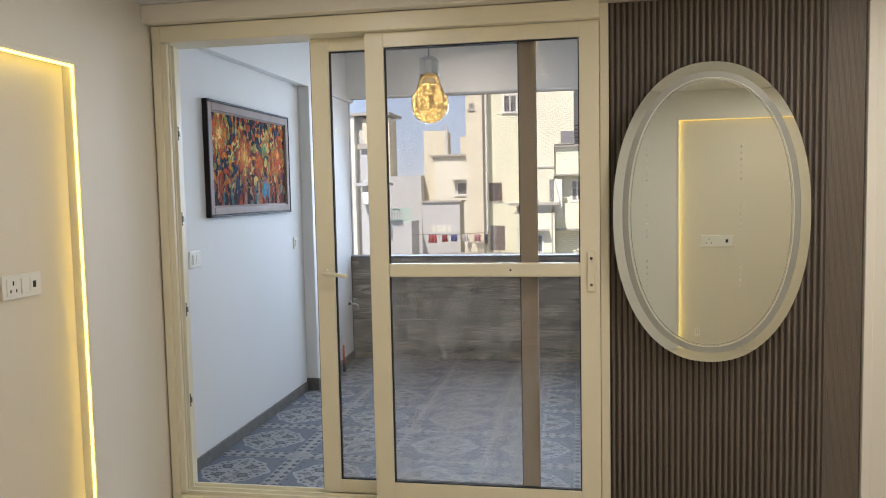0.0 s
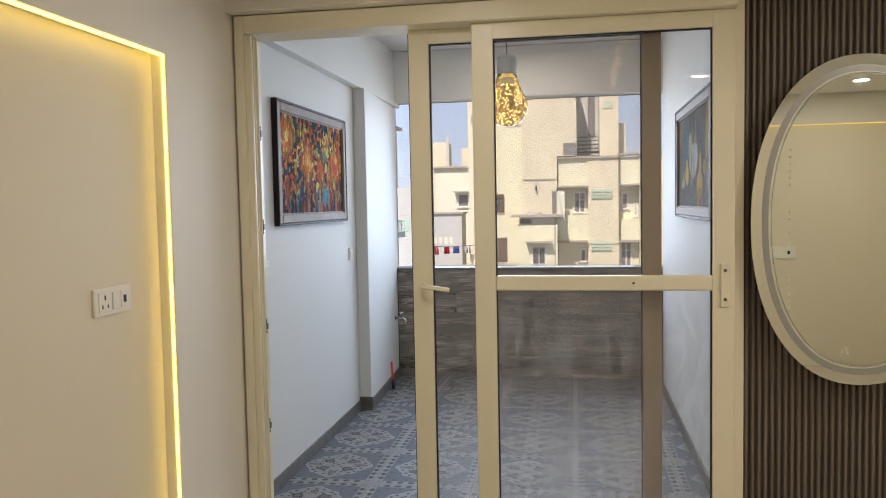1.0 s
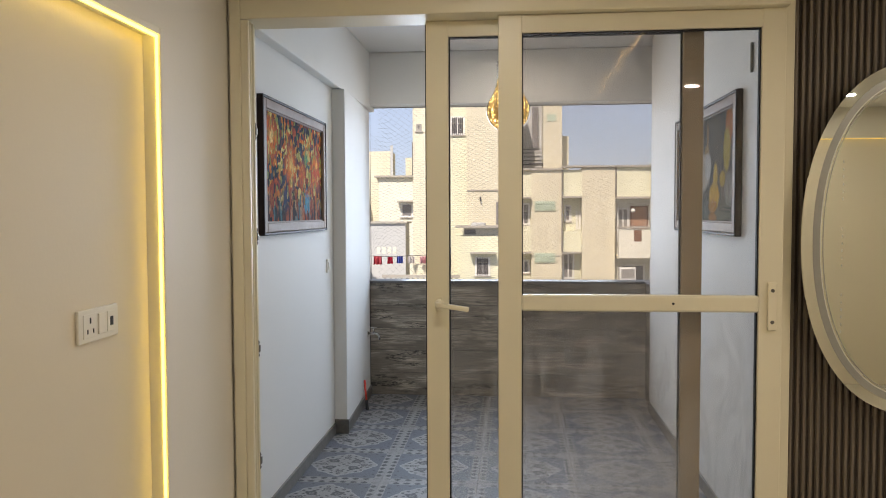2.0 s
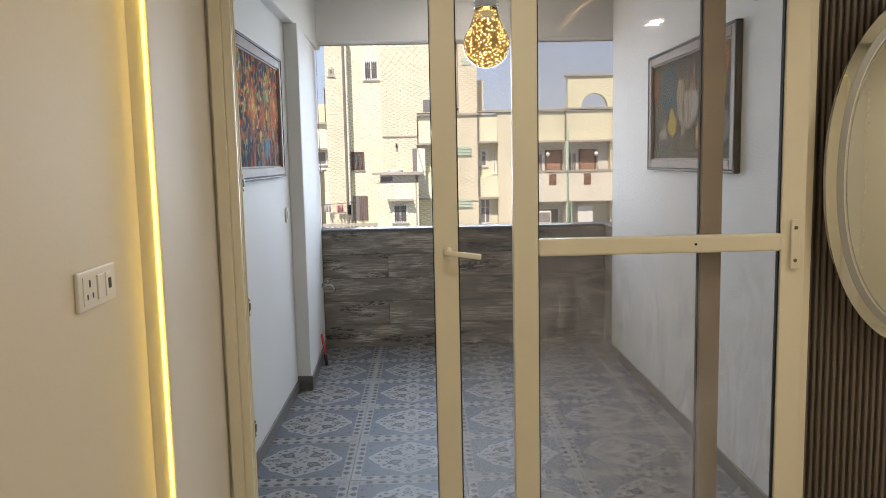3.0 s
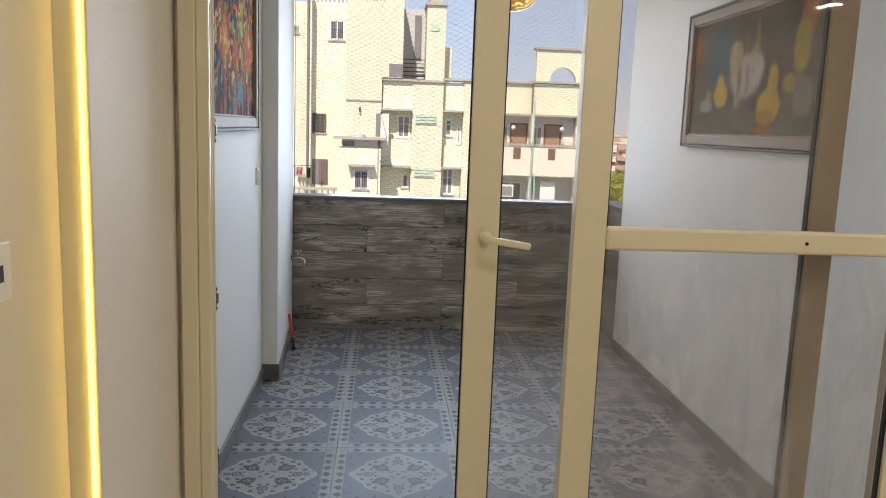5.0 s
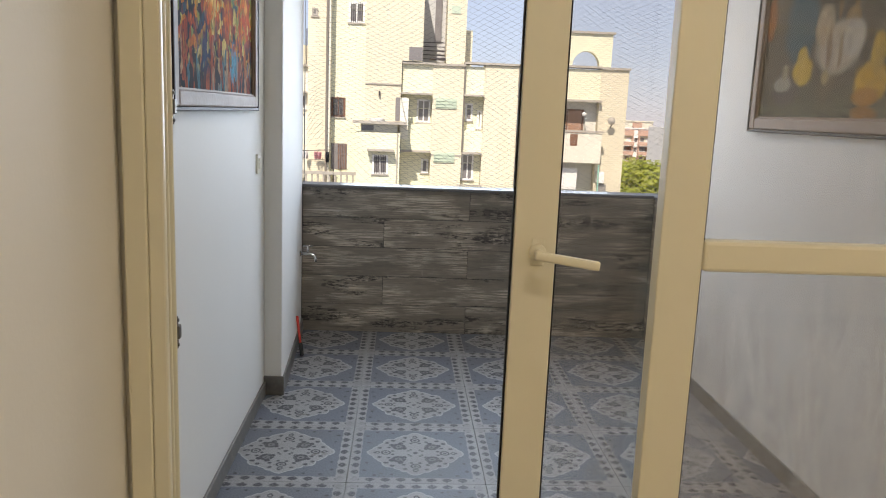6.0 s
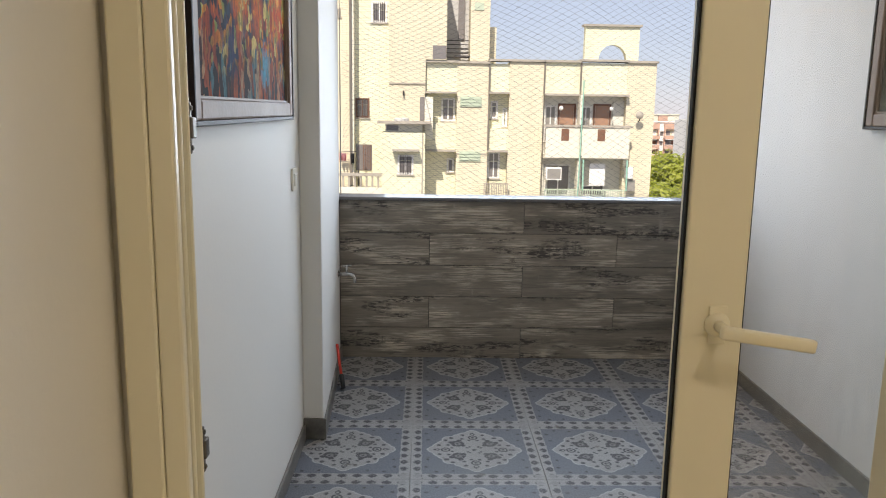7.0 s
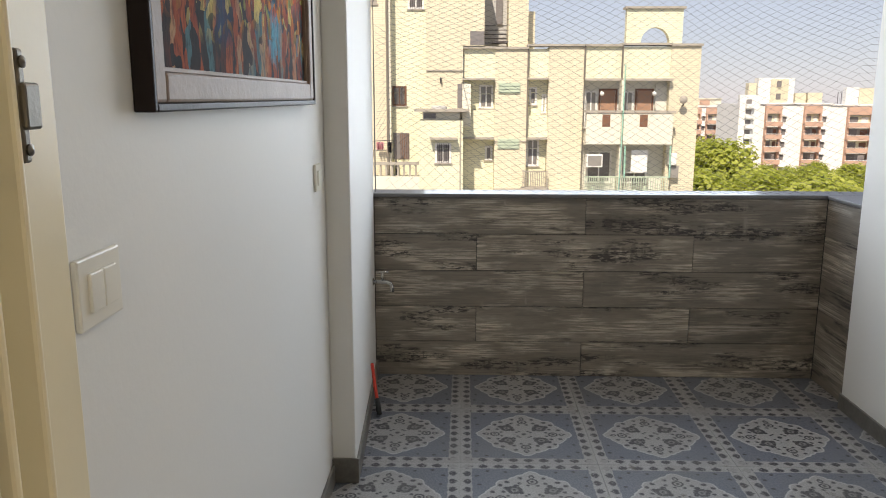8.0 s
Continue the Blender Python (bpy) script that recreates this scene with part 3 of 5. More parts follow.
def oval_band(s0, s1, y0, y1, n=96):
    """A flat oval ring between two insets, at depth y0 with its back at y1. s1 None: a full disc."""
    bm = bmesh.new()
    o = [bm.verts.new((oval(k, s0)[0], y0, oval(k, s0)[1])) for k in range(n)]
    b = [bm.verts.new((oval(k, s0)[0], y1, oval(k, s0)[1])) for k in range(n)]
    for k in range(n):
        bm.faces.new((o[k], o[(k + 1) % n], b[(k + 1) % n], b[k]))
    if s1 is None:
        bm.faces.new(o), bm.faces.new(b)
    else:
        i = [bm.verts.new((oval(k, s1)[0], y0, oval(k, s1)[1])) for k in range(n)]
        j = [bm.verts.new((oval(k, s1)[0], y1, oval(k, s1)[1])) for k in range(n)]
        for k in range(n):
            q = (k + 1) % n
            bm.faces.new((o[k], o[q], i[q], i[k])), bm.faces.new((b[k], b[q], j[q], j[k])), bm.faces.new((i[k], i[q], j[q], j[k]))
    return bm


mir = thing("mirror", (MX, 3.73, MZ), "large frameless oval wall mirror with etched rings", "mirror")
part("glass", oval_band(0.0, None, 3.682, 3.688), MIRROR, mir)
part("backing", oval_band(0.035, None, 3.6885, 3.768), PLASTIC, mir, "pale mounting box behind the glass")
part("etched_ring", oval_band(0.040, 0.065, 3.6812, 3.6818), ETCH, mir, "grey etched ring")
part("fine_ring", oval_band(0.0652, 0.0685, 3.6812, 3.6818), FROST, mir, "thin pale frosted line")
part("thin_ring", oval_band(0.074, 0.0775, 3.6812, 3.6818), ETCH, mir, "thin grey etched line")
bm = boxes(*[(0.434 + dx, 0.436 + dx, 3.6812, 3.6818, 0.925 - dz, 0.938 + dz) for dx, dz in ((-0.012, 0.0), (-0.005, 0.010), (0.003, 0.012), (0.010, 0.004))], (0.422, 0.448, 3.6805, 3.6811, 0.918, 0.921))
part("touch_icon", bm, FROST, mir, "faint etched touch switch")
for ux in (0.226, 0.613):
    for k in range(26):
        z = 1.72 - k * 0.027
        if k % 9 < 6:
            part("etched_dash", boxes((ux - 0.002, ux + 0.002, 3.6813, 3.6819, z, z + 0.010)), FROST, mir)

# ---- balcony shell ----
structure("wall_balcony_left", boxes((BAL_L - 0.2, BAL_L, 3.862, 7.42, 0.0, 2.95)), WALL, "white painted balcony wall")
bm = boxes((BAL_L - 0.001, COL_X, COL_Y, 7.198, 0.0, 2.404))
for v in bm.verts:
    if v.co.y < 6.5 and v.co.x > -2.2:
        v.co.x += 0.053
bmesh.ops.bevel(bm, geom=list(bm.edges), offset=0.006, segments=2, affect="EDGES", profile=0.5)
structure("column_left", bm, WALL, "white painted column on the balcony wall", "column")
structure("beam_left", boxes((BAL_L - 0.001, COL_X + 0.030, 3.863, 7.30, 2.405, 2.869), bevel=0.006), WALL, "white painted beam along the balcony wall", "beam")
structure("wall_balcony_right", boxes((BAL_R, BAL_R + 0.16, 3.862, RET_Y, 0.0, 2.95), bevel=0.006), WALL, "white painted balcony wall with a picture")
structure("ceiling_balcony", boxes((BAL_L - 0.2, 0.55, 3.86, 7.42, 2.87, 3.0)), CEILM, "white balcony ceiling", "ceiling")
structure("beam_front", boxes((COL_X - 0.001, 0.50, 7.10, 7.32, 2.438, 2.8685), bevel=0.008), WALL, "white painted beam over the balcony opening", "beam")
structure("beam_right", boxes((0.28, 0.50, RET_Y - 0.3, 7.099, 2.438, 2.8683), bevel=0.008), WALL, "white painted beam over the balcony corner", "beam")
structure("balcony_slab", boxes((BAL_L - 0.2, 0.5, 3.722, 7.42, -0.16, -0.012)), FLOOR_GROUT, "grey screed under the balcony floor tiles", "floor")
structure("parapet_front", boxes((BAL_L + 0.0, RET_X + 0.25, BAL_Y + 0.010, 7.36, -0.16, CAP_Z)), GROUT, "balcony parapet wall behind plank tiles", "parapet")
structure("parapet_side", boxes((RET_X + 0.010, RET_X + 0.16, RET_Y - 0.2, BAL_Y + 0.009, -0.16, CAP_Z)), GROUT, "short side parapet of the balcony", "parapet")
structure("trim_cap_front", boxes((COL_X - 0.02, RET_X + 0.27, BAL_Y - 0.012, 7.38, CAP_Z + 0.001, CAP_Z + 0.020), bevel=0.004), CAP, "pale stone coping on the parapet", "coping")
structure("trim_cap_side", boxes((RET_X - 0.012, RET_X + 0.18, RET_Y - 0.19, BAL_Y - 0.0125, CAP_Z + 0.0012, CAP_Z + 0.0198), bevel=0.004), CAP, "pale stone coping on the side parapet", "coping")
for nm, r in (("baseboard_left", (BAL_L + 0.0005, BAL_L + 0.012, 3.864, COL_Y - 0.013, 0.0, 0.074)),
              ("baseboard_column", (BAL_L + 0.001, COL_X + 0.065, COL_Y - 0.012, COL_Y - 0.0005, 0.0, 0.1)),
              ("baseboard_right", (BAL_R - 0.012, BAL_R - 0.0005, 3.864, RET_Y, 0.0, 0.075)),
              ("baseboard_right_end", (BAL_R + 0.001, RET_X - 0.002, RET_Y + 0.0005, RET_Y + 0.011, 0.0, 0.1))):
    structure(nm, boxes(r, bevel=0.002), SKIRT, "mottled grey stone skirting", "skirting")

bm = boxes((COL_X + 0.0005, COL_X + 0.0112, COL_Y + 0.0003, BAL_Y - 0.001, 0.0, 0.082))
for v in bm.verts:
    if v.co.y < 6.5:
        v.co.x += 0.053
structure("baseboard_column_side", bm, SKIRT, "mottled grey stone skirting", "skirting")

bl = thing("ceiling_light", BALCONY_LAMP, "round white surface light on the balcony ceiling", "ceiling light", "ceiling lights")
part("rim", turned([(0.12, 0.0), (0.12, -0.03), (0.105, -0.038), (0.0, -0.038)], BALCONY_LAMP), PLASTIC, bl)
part("diffuser", turned([(0.102, -0.0385), (0.095, -0.045), (0.0, -0.048)], BALCONY_LAMP), DISC, bl, "glowing white diffuser")


def canvas_rain():
    """Night street in palette-knife dabs: warm lamps above, streaked reflections below."""
    g = Graph("rainy_street_painting")
    sep = g.node("ShaderNodeSeparateXYZ")
    g.nt.links.new(g.coords(), sep.inputs[0])
    y, z = sep.outputs[1], sep.outputs[2]

    def cells(scale, stretch):
        n = g.node("ShaderNodeTexVoronoi")
        n.inputs["Scale"].default_value = scale
        warp = g.node("ShaderNodeVectorMath")
        warp.operation = "ADD"
        g.put(warp.inputs[0], g.coords(stretch))
        nz = g.node("ShaderNodeTexNoise")
        nz.inputs["Scale"].default_value = 9
        g.put(nz.inputs["Vector"], g.coords())
        k = g.node("ShaderNodeVectorMath")
        k.operation = "SCALE"
        g.put(k.inputs[0], nz.outputs["Color"])
        k.inputs["Scale"].default_value = 0.10
        g.put(warp.inputs[1], k.outputs[0])
        g.put(n.inputs["Vector"], warp.outputs[0])
        s3 = g.node("ShaderNodeSeparateColor")
        g.put(s3.inputs[0], n.outputs["Color"])
        return s3.outputs[0]
    dab = cells(38, (1, 1.0, 0.75))
    wide = g.noise(5.5, detail=3)
    fine = g.noise(70, g.coords((1, 1.3, 0.5)), 3, 0.6, 0.4)
    up = g.ramp(g.m("MULTIPLY_ADD", g.m("SUBTRACT", wide, 0.5), 0.9, dab), [(0.0, (0.006, 0.008, 0.014)), (0.28, (0.012, 0.016, 0.03)), (0.36, (0.03, 0.07, 0.10)), (0.44, (0.20, 0.03, 0.012)), (0.56, (0.55, 0.075, 0.012)), (0.70, (0.72, 0.25, 0.02)), (0.84, (0.20, 0.26, 0.06)), (0.94, (0.75, 0.55, 0.16))])
    run = cells(34, (1, 1.0, 0.16))
    low = g.ramp(g.m("MULTIPLY_ADD", g.m("SUBTRACT", wide, 0.5), 0.7, run), [(0.0, (0.010, 0.010, 0.013)), (0.42, (0.03, 0.018, 0.016)), (0.56, (0.20, 0.032, 0.014)), (0.72, (0.40, 0.085, 0.025)), (0.86, (0.42, 0.24, 0.13)), (0.95, (0.06, 0.14, 0.16))])
    c = g.mix(g.ramp(g.m("MULTIPLY_ADD", dab, 0.12, g.m("ADD", z, 0.46)), [(0.34, 1.0), (0.46, 0.0)]), up, low)
    for cy, cz, rad, col in ((-0.46, 0.15, 0.12, (0.75, 0.16, 0.02)), (-0.46, 0.16, 0.045, (1.0, 0.75, 0.25)), (-0.12, 0.03, 0.13, (0.70, 0.16, 0.02)), (-0.11, 0.04, 0.045, (0.95, 0.62, 0.14)), (0.12, -0.02, 0.09, (0.62, 0.12, 0.02)),
                             (0.44, 0.03, 0.14, (0.66, 0.10, 0.02)), (0.45, 0.06, 0.04, (0.95, 0.50, 0.10)), (0.22, -0.17, 0.08, (0.08, 0.34, 0.48)), (-0.22, -0.14, 0.10, (0.01, 0.03, 0.09)), (0.22, 0.10, 0.06, (0.14, 0.36, 0.14))):
        dy, dz = g.m("SUBTRACT", y, cy), g.m("SUBTRACT", z, cz)
        d = g.m("SQRT", g.m("ADD", g.m("MULTIPLY", dy, dy), g.m("MULTIPLY", dz, dz)))
        f = g.ramp(g.m("MULTIPLY_ADD", g.m("SUBTRACT", dab, 0.5), 0.75, g.m("DIVIDE", d, rad)), [(0.30, 0.9), (0.95, 0.0)])
        c = g.mix(f, c, col)
    c = g.mix(g.ramp(fine, [(0.38, 0.55), (0.52, 0.0)]), c, (0.012, 0.010, 0.012))
    g.bump(g.m("ADD", dab, fine), 0.3, 0.003)
    return g.done(c, 0.75, spec=0.08)


def canvas_fruit():
    """Dark still life: pale fluted shape, yellow pears, orange foliage over water."""
    g = Graph("still_life_painting")
    sep = g.node("ShaderNodeSeparateXYZ")
    g.nt.links.new(g.coords(), sep.inputs[0])
    y, z = sep.outputs[1], sep.outputs[2]
    n1 = g.noise(7, detail=5)
    n2 = g.noise(34, detail=4, warp=0.6)
    # dark ground lifted: the glass's whitish veil is mixed into these tones
    c = g.ramp(n1, [(0.3, (0.045, 0.042, 0.036)), (0.5, (0.085, 0.076, 0.058)), (0.7, (0.15, 0.12, 0.08))])
    water = g.ramp(g.noise(16, g.coords((1, 0.5, 5)), 3), [(0.4, (0.05, 0.055, 0.04)), (0.65, (0.17, 0.17, 0.12))])
    c = g.mix(g.ramp(g.m("MULTIPLY_ADD", n1, 0.2, g.m("ADD", z, 0.5)), [(0.36, 1.0), (0.48, 0.0)]), c, water)
    blobs = (
        (0.30, 0.10, 0.15, 0.17, (0.05, 0.11, 0.14)), (0.575, 0.15, 0.05, 0.10, (0.38, 0.15, 0.05)), (-0.50, 0.20, 0.07, 0.10, (0.45, 0.16, 0.04)),
        (-0.46, 0.08, 0.07, 0.12, (0.42, 0.32, 0.06)), (-0.085, 0.17, 0.018, 0.09, (0.30, 0.18, 0.07)), (0.02, 0.15, 0.014, 0.07, (0.26, 0.16, 0.07)),
        (-0.07, 0.09, 0.055, 0.045, (0.34, 0.22, 0.10)), (0.01, -0.01, 0.17, 0.11, (0.45, 0.40, 0.33)), (0.12, 0.08, 0.075, 0.09, (0.43, 0.35, 0.25)),
        (-0.09, 0.015, 0.08, 0.075, (0.50, 0.48, 0.44)), (0.07, -0.01, 0.022, 0.08, (0.28, 0.19, 0.12)), (-0.01, -0.03, 0.018, 0.07, (0.32, 0.24, 0.16)),
        (0.08, -0.12, 0.03, 0.03, (0.40, 0.30, 0.15)), (0.258, -0.088, 0.085, 0.065, (0.60, 0.40, 0.05)), (0.268, -0.035, 0.045, 0.05, (0.58, 0.40, 0.07)),
        (0.39, -0.165, 0.13, 0.065, (0.09, 0.08, 0.075)), (0.42, -0.135, 0.085, 0.035, (0.34, 0.32, 0.28)), (0.40, -0.085, 0.03, 0.04, (0.32, 0.27, 0.18)),
        (-0.225, -0.145, 0.115, 0.078, (0.62, 0.37, 0.04)), (-0.20, -0.195, 0.09, 0.04, (0.45, 0.22, 0.04)), (-0.25, -0.045, 0.048, 0.075, (0.55, 0.36, 0.06)),
        (-0.20, -0.255, 0.09, 0.03, (0.34, 0.17, 0.05)), (-0.385, -0.06, 0.06, 0.045, (0.40, 0.28, 0.06)), (-0.50, -0.115, 0.085, 0.09, (0.25, 0.23, 0.19)))
    for cy, cz, ry, rz, col in blobs:
        dy, dz = g.m("DIVIDE", g.m("SUBTRACT", y, cy), ry), g.m("DIVIDE", g.m("SUBTRACT", z, cz), rz)
        d = g.m("SQRT", g.m("ADD", g.m("MULTIPLY", dy, dy), g.m("MULTIPLY", dz, dz)))
        f = g.ramp(g.m("MULTIPLY_ADD", g.m("SUBTRACT", n2, 0.5), 0.7, d), [(0.78, 1.0), (1.05, 0.0)])
        shade = g.mix(g.ramp(n2, [(0.35, 0.0), (0.65, 1.0)]), tuple(k * 0.62 for k in col), col)
        c = g.mix(f, c, shade)
    g.bump(n2, 0.15, 0.003)
    return g.done(c, 0.75, spec=0.08)


def picture(wall_x, facing, y0, y1, z0, z1, canvas, label):
    """A framed picture on a wall whose normal is along x."""
    yc, zc = (y0 + y1) / 2, (z0 + z1) / 2
    ob = thing("framed_painting", (wall_x, yc, zc), label, "painting", "paintings")

    def rail(d0, d1, i0, i1):
        """Four rails between two insets."""
        a, b = sorted((wall_x + facing * d0, wall_x + facing * d1))
        return [(a, b, y0 + i0, y0 + i1, z0 + i0, z1 - i0), (a, b, y1 - i1, y1 - i0, z0 + i0, z1 - i0), (a, b, y0 + i1 + 0.0003, y1 - i1 - 0.0003, z1 - i1, z1 - i0), (a, b, y0 + i1 + 0.0003, y1 - i1 - 0.0003, z0 + i0, z0 + i1)]
    for r in rail(0.0005, 0.034, 0.0, 0.013):
        part("outer_rail", boxes(r, bevel=0.003), FRAME_DARK, ob, "dark outer moulding")
    for r in rail(0.004, 0.031, 0.0133, 0.062):
        part("inner_rail", boxes(r, bevel=0.006), FRAME_SILVER, ob, "worn silver inner moulding")
    for r in rail(0.004, 0.022, 0.0625, 0.070):
        part("slip", boxes(r, bevel=0.001), FRAME_SILVER, ob, "pale slip")
    a, b = sorted((wall_x + facing * 0.003, wall_x + facing * 0.014))
    part("canvas", boxes((a, b, y0 + 0.0702, y1 - 0.0702, z0 + 0.0702, z1 - 0.0702)), canvas, ob, "painted canvas")
    return ob


picture(BAL_L, 1, 4.447, 5.725, 1.435, 2.133, canvas_rain(), "framed painting of lamps and coloured dabs on the balcony wall")
picture(BAL_R, -1, 4.430, 5.785, 1.430, 2.112, canvas_fruit(), "framed dark still life with yellow pears")


def switch_plate(name, x, y, z, w, h, keys, label):
    ob = thing(name, (x, y, z), label, "switch")
    part("plate", boxes((x, x + 0.010, y - w / 2, y + w / 2, z - h / 2, z + h / 2), bevel=0.003), PLASTIC, ob)
    kw = w * 0.62 / keys
    for k in range(keys):
        a = y - w * 0.31 + k * kw
        part("rocker", boxes((x + 0.0095, x + 0.0155, a + 0.001, a + kw - 0.001, z - h * 0.28, z + h * 0.28), bevel=0.002), PLASTIC, ob)
    return ob


switch_plate("switch_plate", BAL_L + 0.0005, 4.280, 1.207, 0.122, 0.095, 2, "white two-key switch plate on the balcony wall")
switch_plate("switch_plate", BAL_L + 0.0005, 5.862, 1.193, 0.085, 0.090, 1, "small white switch plate near the balcony column")
vent = thing("wall_hook", (BAL_R, 4.30, 2.22), "small dark bracket high on the balcony wall", "bracket")
part("plate", boxes((BAL_R - 0.012, BAL_R - 0.0003, 4.285, 4.300, 2.16, 2.29), bevel=0.002), STEEL, vent)

# pendant bulb
BX, BY = -1.0, 5.12
bulb = thing("pendant_lamp", (BX, BY, 2.869), "large amber glitter bulb hanging in the balcony", "pendant lamp")
g = Graph("amber_glitter_glass")
vor = g.node("ShaderNodeTexVoronoi")
vor.inputs["Scale"].default_value = 82
g.put(vor.inputs["Vector"], g.coords())
core = g.ramp(vor.outputs["Distance"], [(0.18, 1.0), (0.34, 0.0)])
pick = g.ramp(g.noise(48, detail=1), [(0.38, 0.0), (0.46, 1.0)])
g.put(g.bsdf.inputs["Emission Color"], (1.0, 0.78, 0.34))
g.put(g.bsdf.inputs["Emission Strength"], g.m("MULTIPLY_ADD", g.m("MULTIPLY", core, pick), 9.0, 0.06))
g.bsdf.inputs["Alpha"].default_value = 1.0
GLITTER = g.done(g.mix(g.noise(40, detail=3), (0.36, 0.23, 0.06), (0.58, 0.40, 0.13)), 0.25)
g = Graph("amber_bulb_glass")
tr, gl, fr, mx = g.node("ShaderNodeBsdfTransparent"), g.node("ShaderNodeBsdfGlossy"), g.node("ShaderNodeFresnel"), g.node("ShaderNodeMixShader")
g.put(tr.inputs[0], (0.97, 0.86, 0.62))
gl.inputs["Roughness"].default_value = 0.03
fr.inputs[0].default_value = 1.5
g.nt.links.new(fr.outputs[0], mx.inputs[0]), g.nt.links.new(tr.outputs[0], mx.inputs[1]), g.nt.links.new(gl.outputs[0], mx.inputs[2])
g.nt.links.new(mx.outputs[0], g.out.inputs[0])
AMBER = g.mat
CZ, CR = 2.116, 0.122
round_ = [(CR * math.sin(radians(a)), CZ - CR * math.cos(radians(a))) for a in range(0, 131, 10)]
env = round_ + [(0.086, 2.213), (0.075, 2.238), (0.066, 2.266), (0.061, 2.300)]
ob = part("bulb_glass", turned(env, (BX, BY, 0), seg=40), AMBER, bulb, "clear amber glass", True)
ob.visible_shadow = False
part("glitter_lining", turned([(max(0.0, r - 0.006), z + 0.004) for r, z in env[:-2]] + [(0.0, 2.248)], (BX, BY, 0), seg=36), GLITTER, bulb, "sparkling gold glitter", True)
cap = [(0.060, 2.301)]
for k in range(5):
    cap += [(0.068, 2.311 + 0.019 * k), (0.052, 2.321 + 0.019 * k)]
cap += [(0.056, 2.406), (0.030, 2.421), (0.0, 2.423)]
part("screw_cap", turned(cap, (BX, BY, 0), seg=28), CHROME, bulb, "ribbed chrome cap", True)
bm = bmesh.new()
tube(bm, [(BX, BY, 2.421), (BX, BY, 2.845)], 0.003, 8)
part("cord", bm, BLACKP, bulb)
part("ceiling_rose", turned([(0.05, 2.869), (0.05, 2.855), (0.02, 2.842), (0.0, 2.842)], (BX, BY, 0)), PLASTIC, bulb)

# tap and red stick
TY, TZ = 7.06, 0.545
tap = thing("water_tap", (COL_X, TY, TZ), "small chrome water tap on the balcony column", "tap")
part("flange", turned([(0.0, 0.0), (0.022, 0.0), (0.022, 0.006), (0.012, 0.012), (0.0, 0.012)], (COL_X + 0.0003, TY, TZ), "x", 18), CHROME, tap)
bm = bmesh.new()
tube(bm, [(COL_X + 0.010, TY, TZ), (COL_X + 0.075, TY, TZ), (COL_X + 0.095, TY, TZ - 0.008), (COL_X + 0.103, TY, TZ - 0.028), (COL_X + 0.104, TY, TZ - 0.050)], 0.0105, 10)
part("spout", bm, CHROME, tap, smooth=True)
bm = bmesh.new()
tube(bm, [(COL_X + 0.055, TY, TZ + 0.008), (COL_X + 0.055, TY, TZ + 0.045)], 0.008, 10)
tube(bm, [(COL_X + 0.025, TY, TZ + 0.048), (COL_X + 0.085, TY, TZ + 0.050)], 0.006, 8)
part("lever", bm, CHROME, tap, smooth=True)
stick = thing("red_wiper", (-2.10, 6.62, 0.0), "short red handled wiper leaning against the balcony column", "wiper")
bm = bmesh.new()
tube(bm, [(-2.158, 6.80, 0.205), (-2.140, 6.74, 0.130), (-2.112, 6.66, 0.020)], 0.008, 10)
part("shaft", bm, RED, stick, smooth=True)
bm = bmesh.new()
tube(bm, [(-2.124, 6.692, 0.070), (-2.1085, 6.645, 0.0125)], 0.012, 10)
part("grip", bm, BLACKP, stick, "dark grip", True)

# net over the opening
net = thing("pigeon_net", (-1.02, 7.25, CAP_Z), "fine grey pigeon net stretched over the balcony opening", "net")
net["kind"] = "stuff"


def net_sheet(bm, u0, u1, z0, z1, to_xyz, seed):
    rnd = random.Random(seed)
    cell, slope = 0.038, 0.52
    h = z1 - z0
    step = cell * 1.7

    def cord(pts):
        r = 0.0006
        prev = None
        for u, z in pts:
            p = Vector(to_xyz(u, z))
            ring = [bm.verts.new(p + Vector((0, 0, r))), bm.verts.new(p + Vector((r, r, -r))), bm.verts.new(p + Vector((-r, -r, -r)))]
            if prev:
                for k in range(3):
                    bm.faces.new((prev[k], prev[(k + 1) % 3], ring[(k + 1) % 3], ring[k]))
            prev = ring

    def sag(u, z):
        q = noise.noise(Vector((u * 1.1 + seed, z * 1.3, 0.3)))
        w = noise.noise(Vector((u * 1.0, z * 1.2 + seed, 4.3)))
        edge = min(1.0, min(u - u0, u1 - u, z - z0, z1 - z) / 0.1)
        return u + 0.14 * q * edge, z + 0.13 * w * edge
    for sign in (1, -1):
        base = u0 - h / slope
        while base < u1 + h / slope:
            pts = []
            for k in range(41):
                f = k / 40
                u = base + f * (h / slope) if sign > 0 else base + h / slope * (1 - f)
                z = z0 + f * h
                if u0 <= u <= u1:
                    pts.append(sag(u, z))
            if len(pts) > 1:
                cord(pts)
            base += step


bm = bmesh.new()
net_sheet(bm, COL_X, 0.36, CAP_Z + 0.022, 2.437, lambda u, z: (u, 7.235 + 0.02 * math.sin(u * 1.7), z), 3)
net_sheet(bm, RET_Y, 7.23, CAP_Z + 0.022, 2.437, lambda u, z: (0.37, u, z), 8)
part("cords", bm, NET, net)
bm = bmesh.new()
tube(bm, [(COL_X + 0.006, 7.235, CAP_Z + 0.025), (COL_X + 0.006, 7.235, 1.6), (COL_X + 0.006, 7.235, 2.433), (-1.0, 7.235, 2.430), (0.36, 7.235, 2.433)], 0.0035, 6)
part("edge_rope", bm, NET, net)

